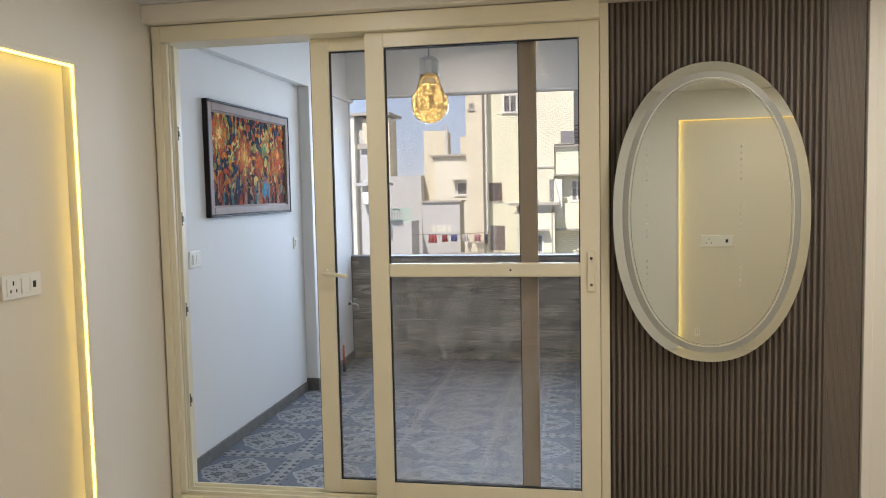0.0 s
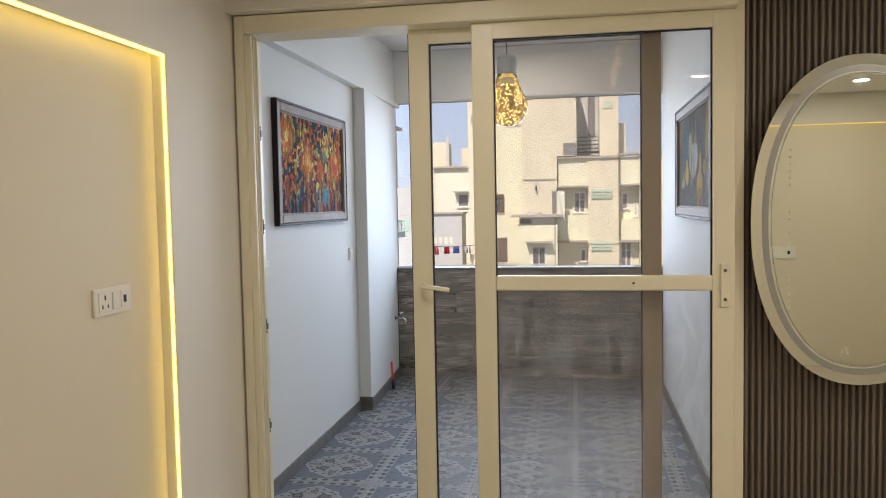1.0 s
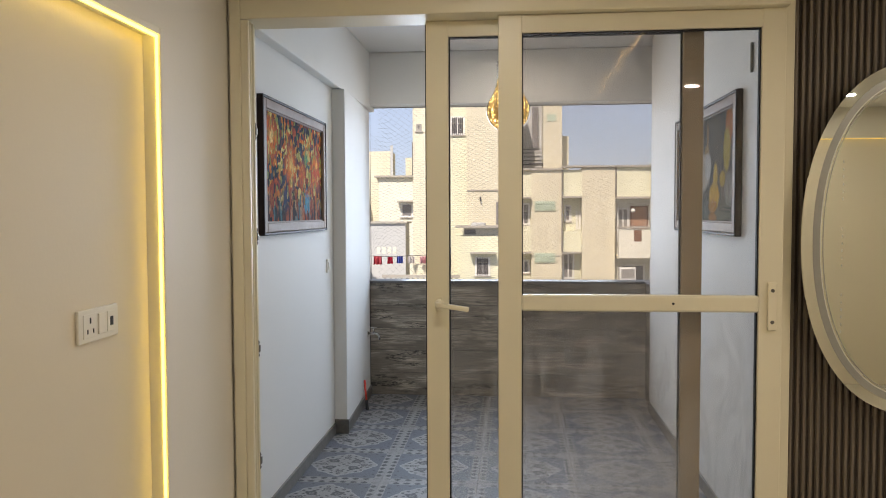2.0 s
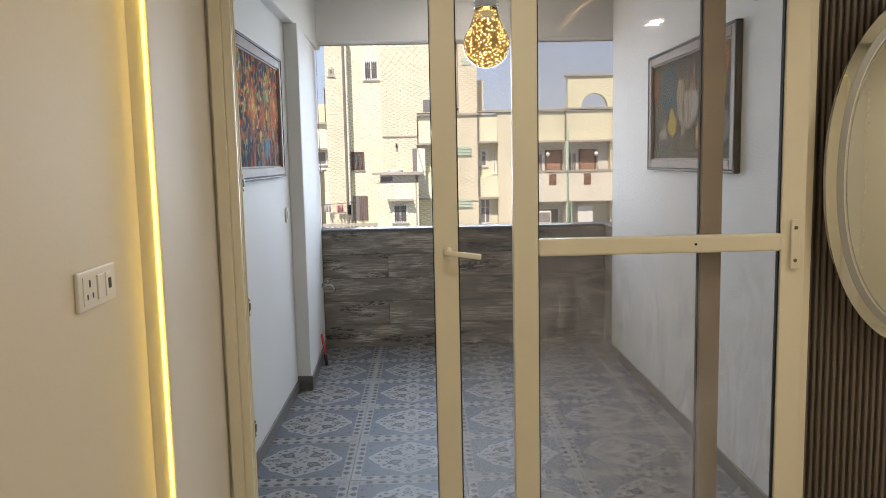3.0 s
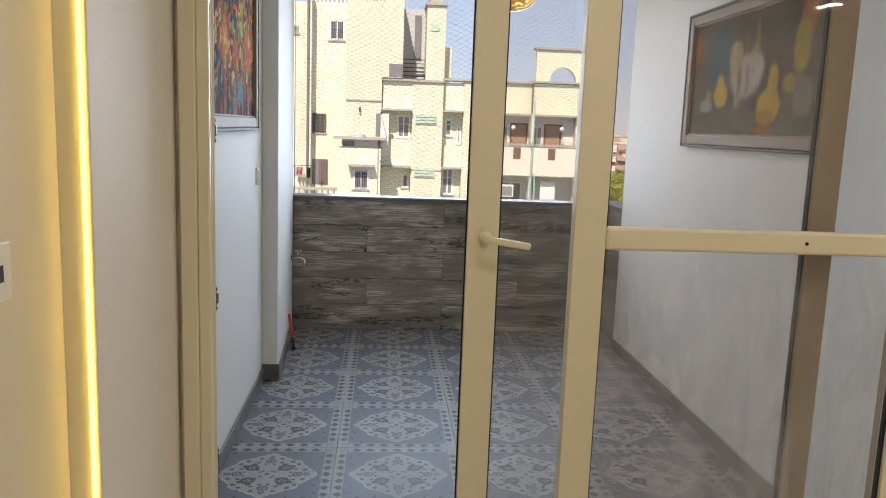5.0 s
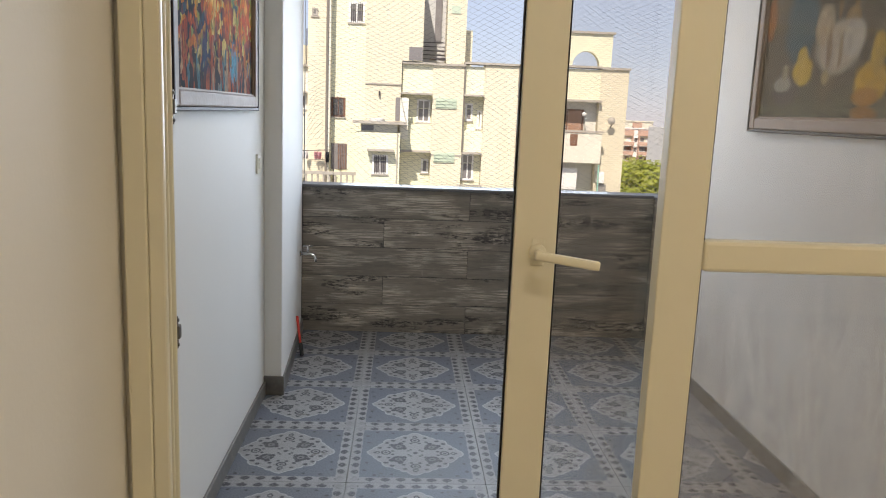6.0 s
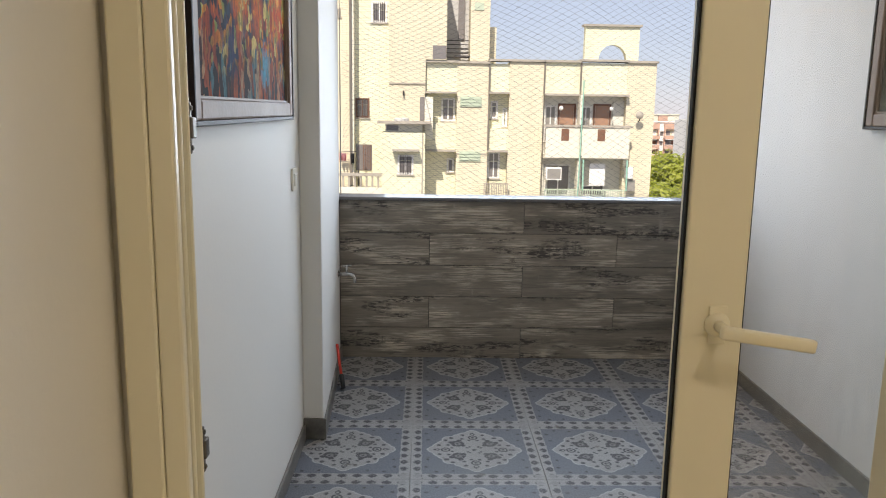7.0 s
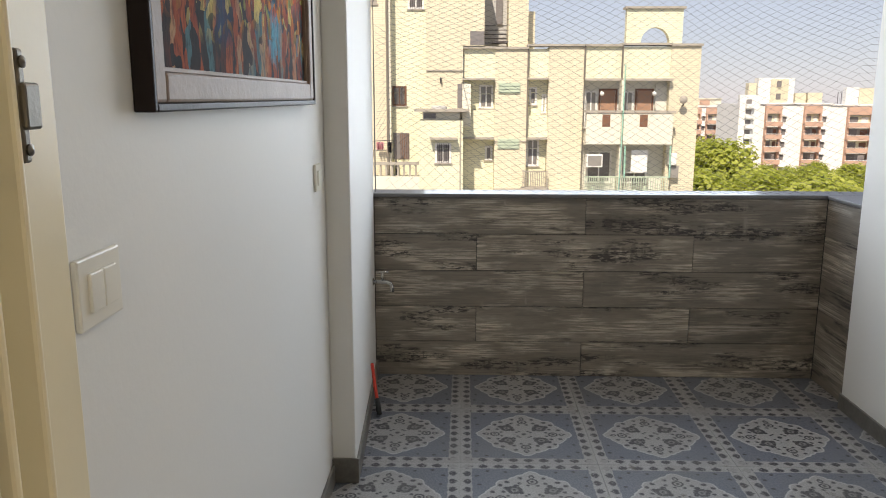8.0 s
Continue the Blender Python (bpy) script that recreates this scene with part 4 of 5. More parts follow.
# ---- outside ----
structure("ground", boxes((-900, 900, 7.6, 2500, -17.77, -17.67)), paint("dusty_ground", (0.24, 0.21, 0.16), 0.9, 0.3, 0.2, 4, 0.3), "dusty ground between the buildings", "ground")


def render_wall(name, col, course=0.11):
    """Painted brickwork seen from afar: faint courses, streaks and patches."""
    g = Graph(name)
    sep = g.node("ShaderNodeSeparateXYZ")
    g.nt.links.new(g.coords(), sep.inputs[0])
    br = g.node("ShaderNodeTexBrick")
    v = g.node("ShaderNodeCombineXYZ")
    g.put(v.inputs[0], g.m("ADD", sep.outputs[0], sep.outputs[1])), g.put(v.inputs[1], sep.outputs[2])
    g.nt.links.new(v.outputs[0], br.inputs["Vector"])
    br.inputs["Scale"].default_value = 1.0
    br.inputs["Brick Width"].default_value, br.inputs["Row Height"].default_value, br.inputs["Mortar Size"].default_value = 0.34, course, 0.012
    g.put(br.inputs["Color1"], col), g.put(br.inputs["Color2"], tuple(c * 0.96 for c in col)), g.put(br.inputs["Mortar"], tuple(c * 0.76 for c in col))
    streak = g.ramp(g.noise(1.4, g.coords((1.2, 1.2, 0.16)), 6, 0.65), [(0.42, 0.0), (0.75, 0.35)])
    c = g.mix(streak, br.outputs[0], tuple(k * 0.62 for k in col))
    g.bump(br.outputs[0], 0.2, 0.01)
    return g.done(c, 0.85)


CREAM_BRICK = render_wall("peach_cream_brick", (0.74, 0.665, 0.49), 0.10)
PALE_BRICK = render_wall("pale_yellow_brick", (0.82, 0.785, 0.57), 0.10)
PALE_RENDER = paint("pale_render", (0.74, 0.70, 0.58), 0.85, 0.12, 0.7, 9, 0.2)
# grey render; on house D the grey also stands for shade
GREY_RENDER_AND_SHADE = paint("grey_render_and_shade", (0.52, 0.51, 0.49), 0.85, 0.15, 0.7, 9, 0.2)
WHITE_RENDER = paint("white_render", (0.70, 0.68, 0.60), 0.8, 0.1, 0.3, 4, 0.2)
CORNICE = paint("weathered_concrete", (0.42, 0.38, 0.32), 0.9, 0.35, 1.4, 12, 0.3)
WIN_FRAME = paint("white_window_frame", (0.80, 0.78, 0.73), 0.5, 0.08, 3, 30, 0.05)
WIN_WOOD = paint("brown_window_wood", (0.20, 0.10, 0.06), 0.6, 0.2, 3, 30, 0.1)
DARK_PANE = paint("dark_window_pane", (0.22, 0.20, 0.19), 0.25, 0.3, 2, 20, 0.02, spec=0.6)
DIM_PANE = paint("dusty_window_pane", (0.30, 0.28, 0.25), 0.3, 0.3, 2, 20, 0.02)
FAR_WHITE = paint("far_white_paint", (0.80, 0.785, 0.75), 0.8, 0.08, 0.3, 4, 0.2)
GREEN_PIPE = paint("green_pipe", (0.32, 0.56, 0.44), 0.5, 0.2)
GREEN_VENT = paint("pale_green_shutter", (0.48, 0.55, 0.42), 0.6, 0.15)
RED_BALCONY = paint("terracotta_render", (0.56, 0.36, 0.27), 0.85, 0.15, 0.4, 4, 0.2)
IRON = paint("dark_iron", (0.06, 0.05, 0.05), 0.6, 0.2)
DARK_UPRIGHT = paint("dark_brown_upright", (0.20, 0.175, 0.145), 0.8, 0.3, 3, 20)


def house_window(house, x0, x1, z0, z1, y, mullions=1, bars=0, frame=WIN_FRAME, pane=DARK_PANE, fw=0.085, transom=0.0):
    """A window set on a facade that faces -y at depth y: frame, panes and bars proud of the wall."""
    w = part("window", boxes((x0, x0 + fw, y - 0.05, y + 0.02, z0, z1), (x1 - fw, x1, y - 0.05, y + 0.02, z0, z1), (x0 + fw, x1 - fw, y - 0.049, y + 0.02, z1 - fw, z1), (x0 + fw, x1 - fw, y - 0.049, y + 0.02, z0, z0 + fw)), frame, house)
    n = mullions + 1
    wid = (x1 - x0 - 2 * fw) / n
    top = z1 - fw - transom
    for k in range(n):
        a = x0 + fw + wid * k
        part("pane", boxes((a + 0.02, a + wid - 0.02, y - 0.03, y - 0.01, z0 + fw, top)), pane, w, "grey glass pane")
        if k:
            part("mullion", boxes((a - 0.03, a + 0.03, y - 0.048, y - 0.005, z0 + fw, z1 - fw)), frame, w)
    if transom:
        part("transom_pane", boxes((x0 + fw, x1 - fw, y - 0.03, y - 0.012, top + 0.04, z1 - fw)), DIM_PANE, w)
    if bars:
        bm = bmesh.new()
        for k in range(bars):
            a = x0 + fw + (x1 - x0 - 2 * fw) * (k + 0.5) / bars
            box(bm, a - 0.012, a + 0.012, y - 0.085, y - 0.06, z0 + 0.02, z1 - 0.02)
        part("bars", bm, IRON, w, "thin dark window bars")
    part("reveal", boxes((x0 - 0.05, x1 + 0.05, y - 0.06, y + 0.01, z0 - 0.06, z0 - 0.005)), CORNICE, w, "stone sill")
    return w


def shade_slab(house, x0, x1, z, y, depth=0.55, th=0.09):
    part("sunshade", boxes((x0, x1, y - depth, y, z, z + th)), CORNICE, house, "weathered concrete sunshade")


def railing(house, x0, x1, z0, z1, y, n, material=IRON):
    rail = part("railing", boxes((x0, x1, y - 0.03, y + 0.03, z1 - 0.06, z1)), material, house, "barred balcony railing")
    part("bottom_rail", boxes((x0, x1, y - 0.02, y + 0.02, z0, z0 + 0.05)), material, rail)
    for k in range(n):
        a = x0 + (x1 - x0) * (k + 0.5) / n
        part("baluster", boxes((a - 0.02, a + 0.02, y - 0.018, y + 0.018, z0 + 0.05, z1 - 0.06)), material, rail)


FY = 40.0
BACK = FY + 0.50
A = thing("apartment_building", (3.7, 44, -12.5), "cream three-storey apartment block with balconies opposite", "building")
part("wall", boxes((-1.75, 9.12, 41.7, 50, -12.5, 3.55)), CREAM_BRICK, A)
for x0, x1, y0, zt in ((-0.28, 1.22, FY, 3.62), (2.20, 3.82, FY, 3.72), (7.78, 9.14, FY, 3.76)):
    part("bay", boxes((x0, x1, y0, 41.699, -12.5, zt)), CREAM_BRICK, A, "projecting brick bay")
for x0, x1 in ((-1.74, -0.281), (1.221, 2.199)):
    part("bay_wall", boxes((x0, x1, FY + 0.55, 41.698, -12.5, 3.5)), PALE_BRICK, A, "set-back pale wall")
    part("top_band", boxes((x0, x1, FY + 0.08, FY + 0.549, 2.30, 3.64)), PALE_BRICK, A)
    part("spandrel", boxes((x0, x1, FY + 0.12, FY + 0.548, -0.48, 0.85 if x0 < 0 else 0.62)), PALE_BRICK, A)
part("balcony_wall", boxes((3.822, 7.778, BACK + 0.012, 41.696, -12.5, 2.249)), WHITE_RENDER, A, "white wall behind the balconies")
part("top_band", boxes((3.821, 7.779, FY + 0.04, 41.697, 2.25, 3.74)), PALE_BRICK, A)
for x0, x1, z in ((-1.80, -0.30, 3.641), (-0.32, 1.26, 3.621), (1.2, 3.86, 3.741), (3.8, 5.55, 3.742), (5.5, 7.8, 3.80), (7.75, 9.2, 3.765)):
    part("coping", boxes((x0, x1, FY - 0.10, FY + 0.7, z, z + 0.10)), CORNICE, A, "weathered roof coping")
for x0, x1 in ((3.90, 5.50), (5.60, 7.86)):
    i = 0 if x0 < 5 else 1
    for z0 in (-0.72, -3.55):
        if z0 > -2:
            part("balcony", boxes((x0, x1 - 0.02, FY - 0.75, FY - 0.63, z0 + 0.05, 0.74), (x0, x1 - 0.02, FY - 0.629, BACK + 0.03, z0, z0 + 0.14)), PALE_RENDER, A, "pale balcony with a solid parapet")
            part("handrail", boxes((x0 - 0.12, x1 + 0.08, FY - 0.80, FY - 0.58, 0.76, 0.86)), CORNICE, A)
            part("vent_gap", boxes((x0 + 0.72, x0 + 1.08, FY - 0.757, FY - 0.751, 0.12, 0.68)), WIN_WOOD, A, "brown opening in the parapet")
        else:
            part("balcony", boxes((x0, x1 - 0.02, FY - 0.75, BACK + 0.03, z0, z0 + 0.14)), PALE_RENDER, A, "pale balcony floor")
            railing(A, x0, x1 - 0.05, -3.35, -2.15, FY - 0.68, 16 if i == 0 else 20, GREEN_VENT)
    part("sunshade", boxes((x0 - 0.05, x1, FY - 0.30, FY + 0.039, 2.20, 2.30)), CORNICE, A)
    house_window(A, x0 + 0.72, x0 + 1.58, 0.10 - 0.6, 1.85, BACK, 0, 0, WIN_WOOD, paint("red_brown_blind", (0.40, 0.235, 0.155), 0.6, 0.2))
    house_window(A, x0 + 0.06, x0 + 0.66, 0.0, 1.75, BACK, 1, 0, WIN_FRAME, DIM_PANE)
    house_window(A, x0 + 0.25, x0 + 1.45, -2.6, -1.05, BACK, 1, 0, WIN_FRAME, DARK_PANE)
part("curtain", boxes((7.25, 7.8, BACK - 0.10, BACK - 0.04, 0.0, 2.0)), WHITE_RENDER, A, "pale curtain on the balcony")
part("pillar", boxes((5.47, 5.62, FY - 0.62, FY + 0.03, -12.5, 2.24)), PALE_RENDER, A)
bm = bmesh.new()
tube(bm, [(5.55, FY - 0.84, 2.9), (5.53, FY - 0.84, 0.0), (5.46, FY - 0.84, -3.5)], 0.032, 8)
part("drain_pipe", bm, GREEN_PIPE, A, "green drain pipe")
for x in (5.72, 7.80):
    bm = bmesh.new()
    tube(bm, [(x, FY - 0.7, -0.75), (x + 0.02, FY - 0.7, -2.2)], 0.042, 8)
    part("post", bm, GREEN_PIPE, A, "green balcony post")
ac = part("air_conditioner", boxes((4.0, 4.75, FY - 0.55, FY + 0.1, -1.75, -1.15), bevel=0.03), WIN_FRAME, A, "white air conditioner box")
part("grille", boxes((4.06, 4.69, FY - 0.557, FY - 0.551, -1.68, -1.22)), DIM_PANE, ac)
ac2 = part("air_conditioner", boxes((7.86, 8.2, FY - 0.4, FY - 0.002, -1.65, -1.1), bevel=0.03), WIN_FRAME, A, "white air conditioner box")
part("lattice", boxes((5.9, 6.8, FY + 0.3, FY + 0.34, -2.1, -1.1)), WIN_FRAME, A, "pale lattice screen")
for x0, x1, z0, z1, y, mu, ba, tr in ((-1.00, -0.34, 0.92, 2.02, FY + 0.55, 1, 0, 0.36), (1.36, 1.72, 1.08, 1.92, FY + 0.55, 0, 0, 0.2), (-0.70, -0.34, -1.52, -0.84, FY + 0.55, 0, 0, 0.0),
                                      (1.28, 1.88, -1.80, -0.50, FY + 0.55, 1, 0, 0.4), (1.95, 2.18, 0.70, 1.60, FY + 0.55, 0, 0, 0.0)):
    house_window(A, x0, x1, z0, z1, y, mu, ba, transom=tr)
for z in (1.62, -0.95):
    v = part("vent", boxes((-0.12, 0.90, FY - 0.05, FY - 0.001, z, z + 0.48)), GREEN_VENT, A, "pale green louvred vent")
    for k in range(6):
        part("slat", boxes((-0.09 + (0.5 if k > 2 else 0), 0.36 + (0.5 if k > 2 else 0), FY - 0.08, FY - 0.051, z + 0.06 + 0.14 * (k % 3), z + 0.13 + 0.14 * (k % 3))), GREEN_VENT, v)
shade_slab(A, -1.80, -0.30, 2.22, FY + 0.08, 0.34), shade_slab(A, -1.80, -0.30, -0.50, FY + 0.12, 0.34), shade_slab(A, 1.22, 2.20, 2.25, FY + 0.08, 0.22), shade_slab(A, 1.22, 2.20, -0.50, FY + 0.12, 0.22)
railing(A, 1.05, 2.25, -2.75, -1.95, FY - 0.3, 14, CORNICE)
part("balcony", boxes((1.0, 2.3, FY - 0.4, FY + 0.5, -2.9, -2.76)), CORNICE, A)
dish = part("satellite_dish", turned([(0.0, 0.0), (0.08, 0.014), (0.15, 0.045), (0.19, 0.075), (0.185, 0.08), (0.145, 0.055), (0.0, 0.014)], (8.35, FY - 0.45, 1.35), "y", 20), CORNICE, A, "grey satellite dish")
bm = bmesh.new()
tube(bm, [(8.35, FY - 0.40, 1.35), (8.40, FY - 0.2, 1.1), (8.40, FY, 1.05)], 0.03, 6)
part("dish_arm", bm, IRON, dish)
# narrow dark strips along the right edges of the bays
for x, z0, z1 in ((1.235, -0.40, 3.62), (3.84, 2.25, 3.74), (5.56, 2.30, 3.78)):
    part("dark_strip", boxes((x - 0.035, x + 0.035, FY - 0.06, FY + 0.02, z0, z1)), DARK_UPRIGHT, A, "dark upright strip")
part("wall_unit", boxes((7.95, 8.35, FY - 0.25, FY - 0.001, -2.25, -1.72)), DIM_PANE, A, "grey meter box")
for x in (4.05, 6.45):
    part("globe_lamp", turned([(0.0, -0.11), (0.08, -0.08), (0.11, 0.0), (0.08, 0.08), (0.0, 0.11)], (x + 0.6, FY - 0.2, 1.62), seg=14), WIN_FRAME, A, "white globe lamp", True)
for x, z in ((4.3, -2.2), (6.3, -2.25), (6.75, -2.15), (7.2, -2.3)):
    part("potted_plant", turned([(0.0, 0.0), (0.09, 0.0), (0.12, 0.2), (0.16, 0.32), (0.10, 0.48), (0.0, 0.52)], (x, FY - 0.5, z - 1.0), seg=10), GREEN_VENT, A, "pale green potted plant")
for z in (-0.62, -2.88):
    part("floor_band", boxes((-0.28, 1.22, FY - 0.03, FY - 0.001, z, z + 0.06)), CORNICE, A)
part("cable", boxes((3.86, 3.88, FY - 0.03, FY - 0.001, -3.5, 2.2)), DARK_UPRIGHT, A)
part("lattice_screen", boxes((6.10, 6.85, FY - 0.35, FY - 0.30, -2.0, -0.95)), WIN_FRAME, A, "white lattice screen on the balcony")
# roof arch
bm = bmesh.new()
AX0, AX1, AZ0, AZ1, AC, AR = 5.72, 8.28, 3.86, 5.42, 7.05, 0.66
outer, inner = [], []
NA = 20
for k in range(NA + 1):
    a = math.pi * k / NA
    inner.append((AC - AR * math.cos(a), AZ0 + 0.05 + AR * 1.05 * math.sin(a)))
top = [(AX0 + (AX1 - AX0) * k / NA, AZ1) for k in range(NA + 1)]
fr_, bk = [], []
for y, store in ((FY + 0.2, fr_), (FY + 0.6, bk)):
    store.append([bm.verts.new((x, y, z)) for x, z in inner])
    store.append([bm.verts.new((x, y, z)) for x, z in top])
    store.append([bm.verts.new((x, y, AZ0)) for x in (AX0, AC - AR, AC + AR, AX1)])
for s in (fr_, bk):
    for k in range(NA):
        bm.faces.new((s[0][k], s[0][k + 1], s[1][k + 1], s[1][k]))
    bm.faces.new((s[2][0], s[2][1], s[0][0], s[1][0])), bm.faces.new((s[2][2], s[2][3], s[1][NA], s[0][NA]))
for k in range(NA):
    bm.faces.new((fr_[0][k], fr_[0][k + 1], bk[0][k + 1], bk[0][k])), bm.faces.new((fr_[1][k], fr_[1][k + 1], bk[1][k + 1], bk[1][k]))
bm.faces.new((fr_[2][0], fr_[1][0], bk[1][0], bk[2][0])), bm.faces.new((fr_[2][3], fr_[1][NA], bk[1][NA], bk[2][3]))
bm.faces.new((fr_[2][1], fr_[0][0], bk[0][0], bk[2][1])), bm.faces.new((fr_[2][2], fr_[0][NA], bk[0][NA], bk[2][2]))
part("roof_arch", bm, PALE_BRICK, A, "arched opening in a rooftop wall")
part("arch_coping", boxes((AX0 - 0.1, AX1 + 0.1, FY + 0.1, FY + 0.7, AZ1 + 0.001, AZ1 + 0.1)), CORNICE, A)

B = thing("apartment_building", (-2.6, 44, -12.5), "tall cream brick apartment block with a stair tower", "building")
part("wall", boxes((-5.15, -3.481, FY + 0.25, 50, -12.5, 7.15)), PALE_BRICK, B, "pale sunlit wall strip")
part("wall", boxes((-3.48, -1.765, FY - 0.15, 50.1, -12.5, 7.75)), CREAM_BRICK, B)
part("wall", boxes((-1.764, -0.80, FY - 0.149, 50.05, 3.76, 7.745)), CREAM_BRICK, B)
part("side_wall", boxes((-6.15, -5.16, FY - 0.3, 50.2, -12.5, 7.05)), CREAM_BRICK, B)
part("corner_strip", boxes((-5.30, -5.10, FY - 0.36, FY + 0.22, -12.5, 7.6)), PALE_RENDER, B)
part("stair_shaft", boxes((-0.799, 0.33, FY + 2.2, 50, 3.5, 7.3)), GREY_RENDER_AND_SHADE, B, "shaded grey stair shaft")
part("stair_tower", boxes((0.331, 1.25, FY + 0.6, 49, 3.5, 7.3)), CREAM_BRICK, B)
part("vent", boxes((0.50, 0.95, FY + 0.56, FY + 0.599, 6.10, 6.45)), GREEN_VENT, B, "pale green louvred vent")
part("tower_cap", boxes((0.26, 1.32, FY + 0.5, 49.1, 7.301, 7.42)), CORNICE, B)
part("tank_base", boxes((0.45, 1.10, FY + 1.2, 43, 7.421, 7.8)), CORNICE, B)
part("tower_wing", boxes((1.251, 1.65, FY + 1.6, 48, 3.55, 5.45)), CREAM_BRICK, B)
part("dark_opening", boxes((-0.20, 0.12, FY + 2.1, FY + 2.19, 4.9, 7.0)), DARK_PANE, B, "dark stair opening")
for k in range(5):
    part("stair_rail", boxes((-0.78, 0.32, FY + 1.9, FY + 1.94, 4.0 + 0.2 * k, 4.04 + 0.2 * k)), IRON, B)
part("roof_recess", boxes((-1.45, -0.81, FY - 0.165, FY - 0.1501, 3.80, 4.40)), DARK_PANE, B, "dark recess")
part("roof_tray", boxes((-0.4, 1.2, FY + 0.75, FY + 1.6, 3.95, 4.03)), IRON, B)
house_window(B, -4.33, -3.58, 5.42, 6.35, FY + 0.25, 1, 6, transom=0.3)
house_window(B, -5.08, -4.42, 1.04, 1.95, FY + 0.25, 1, 8, WIN_WOOD, DIM_PANE, transom=0.25)
part("doorway", boxes((-5.06, -4.30, FY + 0.235, FY + 0.249, -1.47, -0.23)), DARK_PANE, B, "dark doorway with a metal grille")
bm = bmesh.new()
for k in range(5):
    box(bm, -4.72 + 0.085 * k, -4.69 + 0.085 * k, FY + 0.19, FY + 0.22, -1.47, -0.25)
part("door_grille", bm, WIN_WOOD, B)
for zz, x0, x1 in ((7.15, -5.15, -3.5),):
    for k in range(8):
        a = x0 + 0.1 + 0.2 * k
        part("baluster", boxes((a, a + 0.09, FY + 0.3, FY + 0.45, zz, zz + 0.42)), PALE_RENDER, B)
    part("roof_rail", boxes((x0, x1, FY + 0.26, FY + 0.5, zz + 0.421, zz + 0.56)), PALE_RENDER, B)
for k in range(7):
    part("roof_slot", boxes((-2.75 + 0.16 * k, -2.69 + 0.16 * k, FY - 0.157, FY - 0.151, 7.25, 7.7)), DARK_PANE, B, "dark parapet slot")
part("string_course", boxes((-3.47, -1.78, FY - 0.2, FY - 0.151, 2.62, 2.68)), CORNICE, B)
house_window(B, -5.98, -5.70, 5.6, 5.95, FY - 0.3, 0, 0, CORNICE)
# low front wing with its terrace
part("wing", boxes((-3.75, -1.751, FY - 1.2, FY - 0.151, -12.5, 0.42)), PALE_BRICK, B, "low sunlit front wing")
part("terrace_slab", boxes((-3.95, -1.50, FY - 1.5, FY - 0.152, 0.80, 0.92)), CORNICE, B)
part("terrace_wall", boxes((-3.6, -1.9, FY - 0.9, FY - 0.153, 0.421, 0.79)), PALE_RENDER, B)
part("gap", boxes((-3.55, -3.0, FY - 0.915, FY - 0.901, 0.48, 0.72)), DARK_PANE, B)
part("water_tray", turned([(0.0, 0.0), (0.36, 0.0), (0.36, 0.10), (0.30, 0.14), (0.0, 0.14)], (-2.85, FY - 0.9, 0.92), seg=16), GREY_RENDER_AND_SHADE, B)
house_window(B, -3.02, -2.28, -1.52, -0.62, FY - 1.2, 1, 7, transom=0.2)
shade_slab(B, -3.25, -2.02, -0.44, FY - 1.2, 0.45)
part("pipe", boxes((-1.9, -1.85, FY - 1.25, FY - 1.201, -12.5, 0.4)), CORNICE, B)
part("base_wall", boxes((-1.75, 3.8, FY - 0.5, FY - 0.001, -12.5, -2.9)), PALE_RENDER, A)

part("drain_pipe", boxes((-5.30, -5.20, FY - 0.46, FY - 0.361, -12.5, 7.3)), DARK_UPRIGHT, B, "dark upright strip in the wall corner")
for z in (2.1, -0.2):
    part("cable_run", boxes((-1.80, -1.765, FY - 1.24, FY - 0.16, z, z + 0.03)), IRON, B)
part("side_door", boxes((-2.02, -1.80, FY - 0.175, FY - 0.1505, 0.95, 2.05)), DARK_PANE, B, "narrow dark doorway")
part("side_screen", boxes((-1.79, -1.40, FY - 0.30, FY - 0.155, 0.10, 2.05)), PALE_RENDER, B, "pale screen wall")
part("wall_spout", boxes((-2.83, -2.76, FY - 0.30, FY - 0.151, 2.10, 2.32)), IRON, B)

# balustrade of a nearer terrace
T = thing("terrace_balustrade", (-5.4, 39.0, -12.5), "weathered concrete balustrade on a low terrace before the tall block", "balustrade")
part("base", boxes((-7.6, -3.70, 38.9, 39.55, -12.5, -2.16)), PALE_RENDER, T)
part("rail", boxes((-7.6, -3.66, 38.88, 39.08, -1.64, -1.50)), CORNICE, T)
for k in range(14):
    a = -7.5 + 0.272 * k
    part("baluster", boxes((a, a + 0.085, 38.93, 39.03, -2.159, -1.641)), CORNICE, T)

LB = 45.0
C = thing("house", (-7.2, LB, -12.5), "stepped cream house partly in shade", "house")
part("wall", boxes((-9.1, -7.83, LB, LB + 2, -12.5, 5.1)), CREAM_BRICK, C)
part("wall", boxes((-8.35, -6.1, LB - 0.8, LB - 0.01, -12.5, 3.55)), PALE_RENDER, C)
part("wall", boxes((-7.0, -6.16, LB + 0.5, LB + 2.2, -12.5, 4.75)), CREAM_BRICK, C)
part("coping", boxes((-8.6, -6.0, LB - 1.0, LB - 0.005, 3.551, 3.66)), CORNICE, C)
part("annex", boxes((-8.25, -6.25, LB - 5, LB - 3.5, -12.5, 1.0)), GREY_RENDER_AND_SHADE, C, "grey rendered annex")
part("annex_coping", boxes((-8.35, -6.15, LB - 5.1, LB - 3.4, 1.001, 1.09)), CORNICE, C)
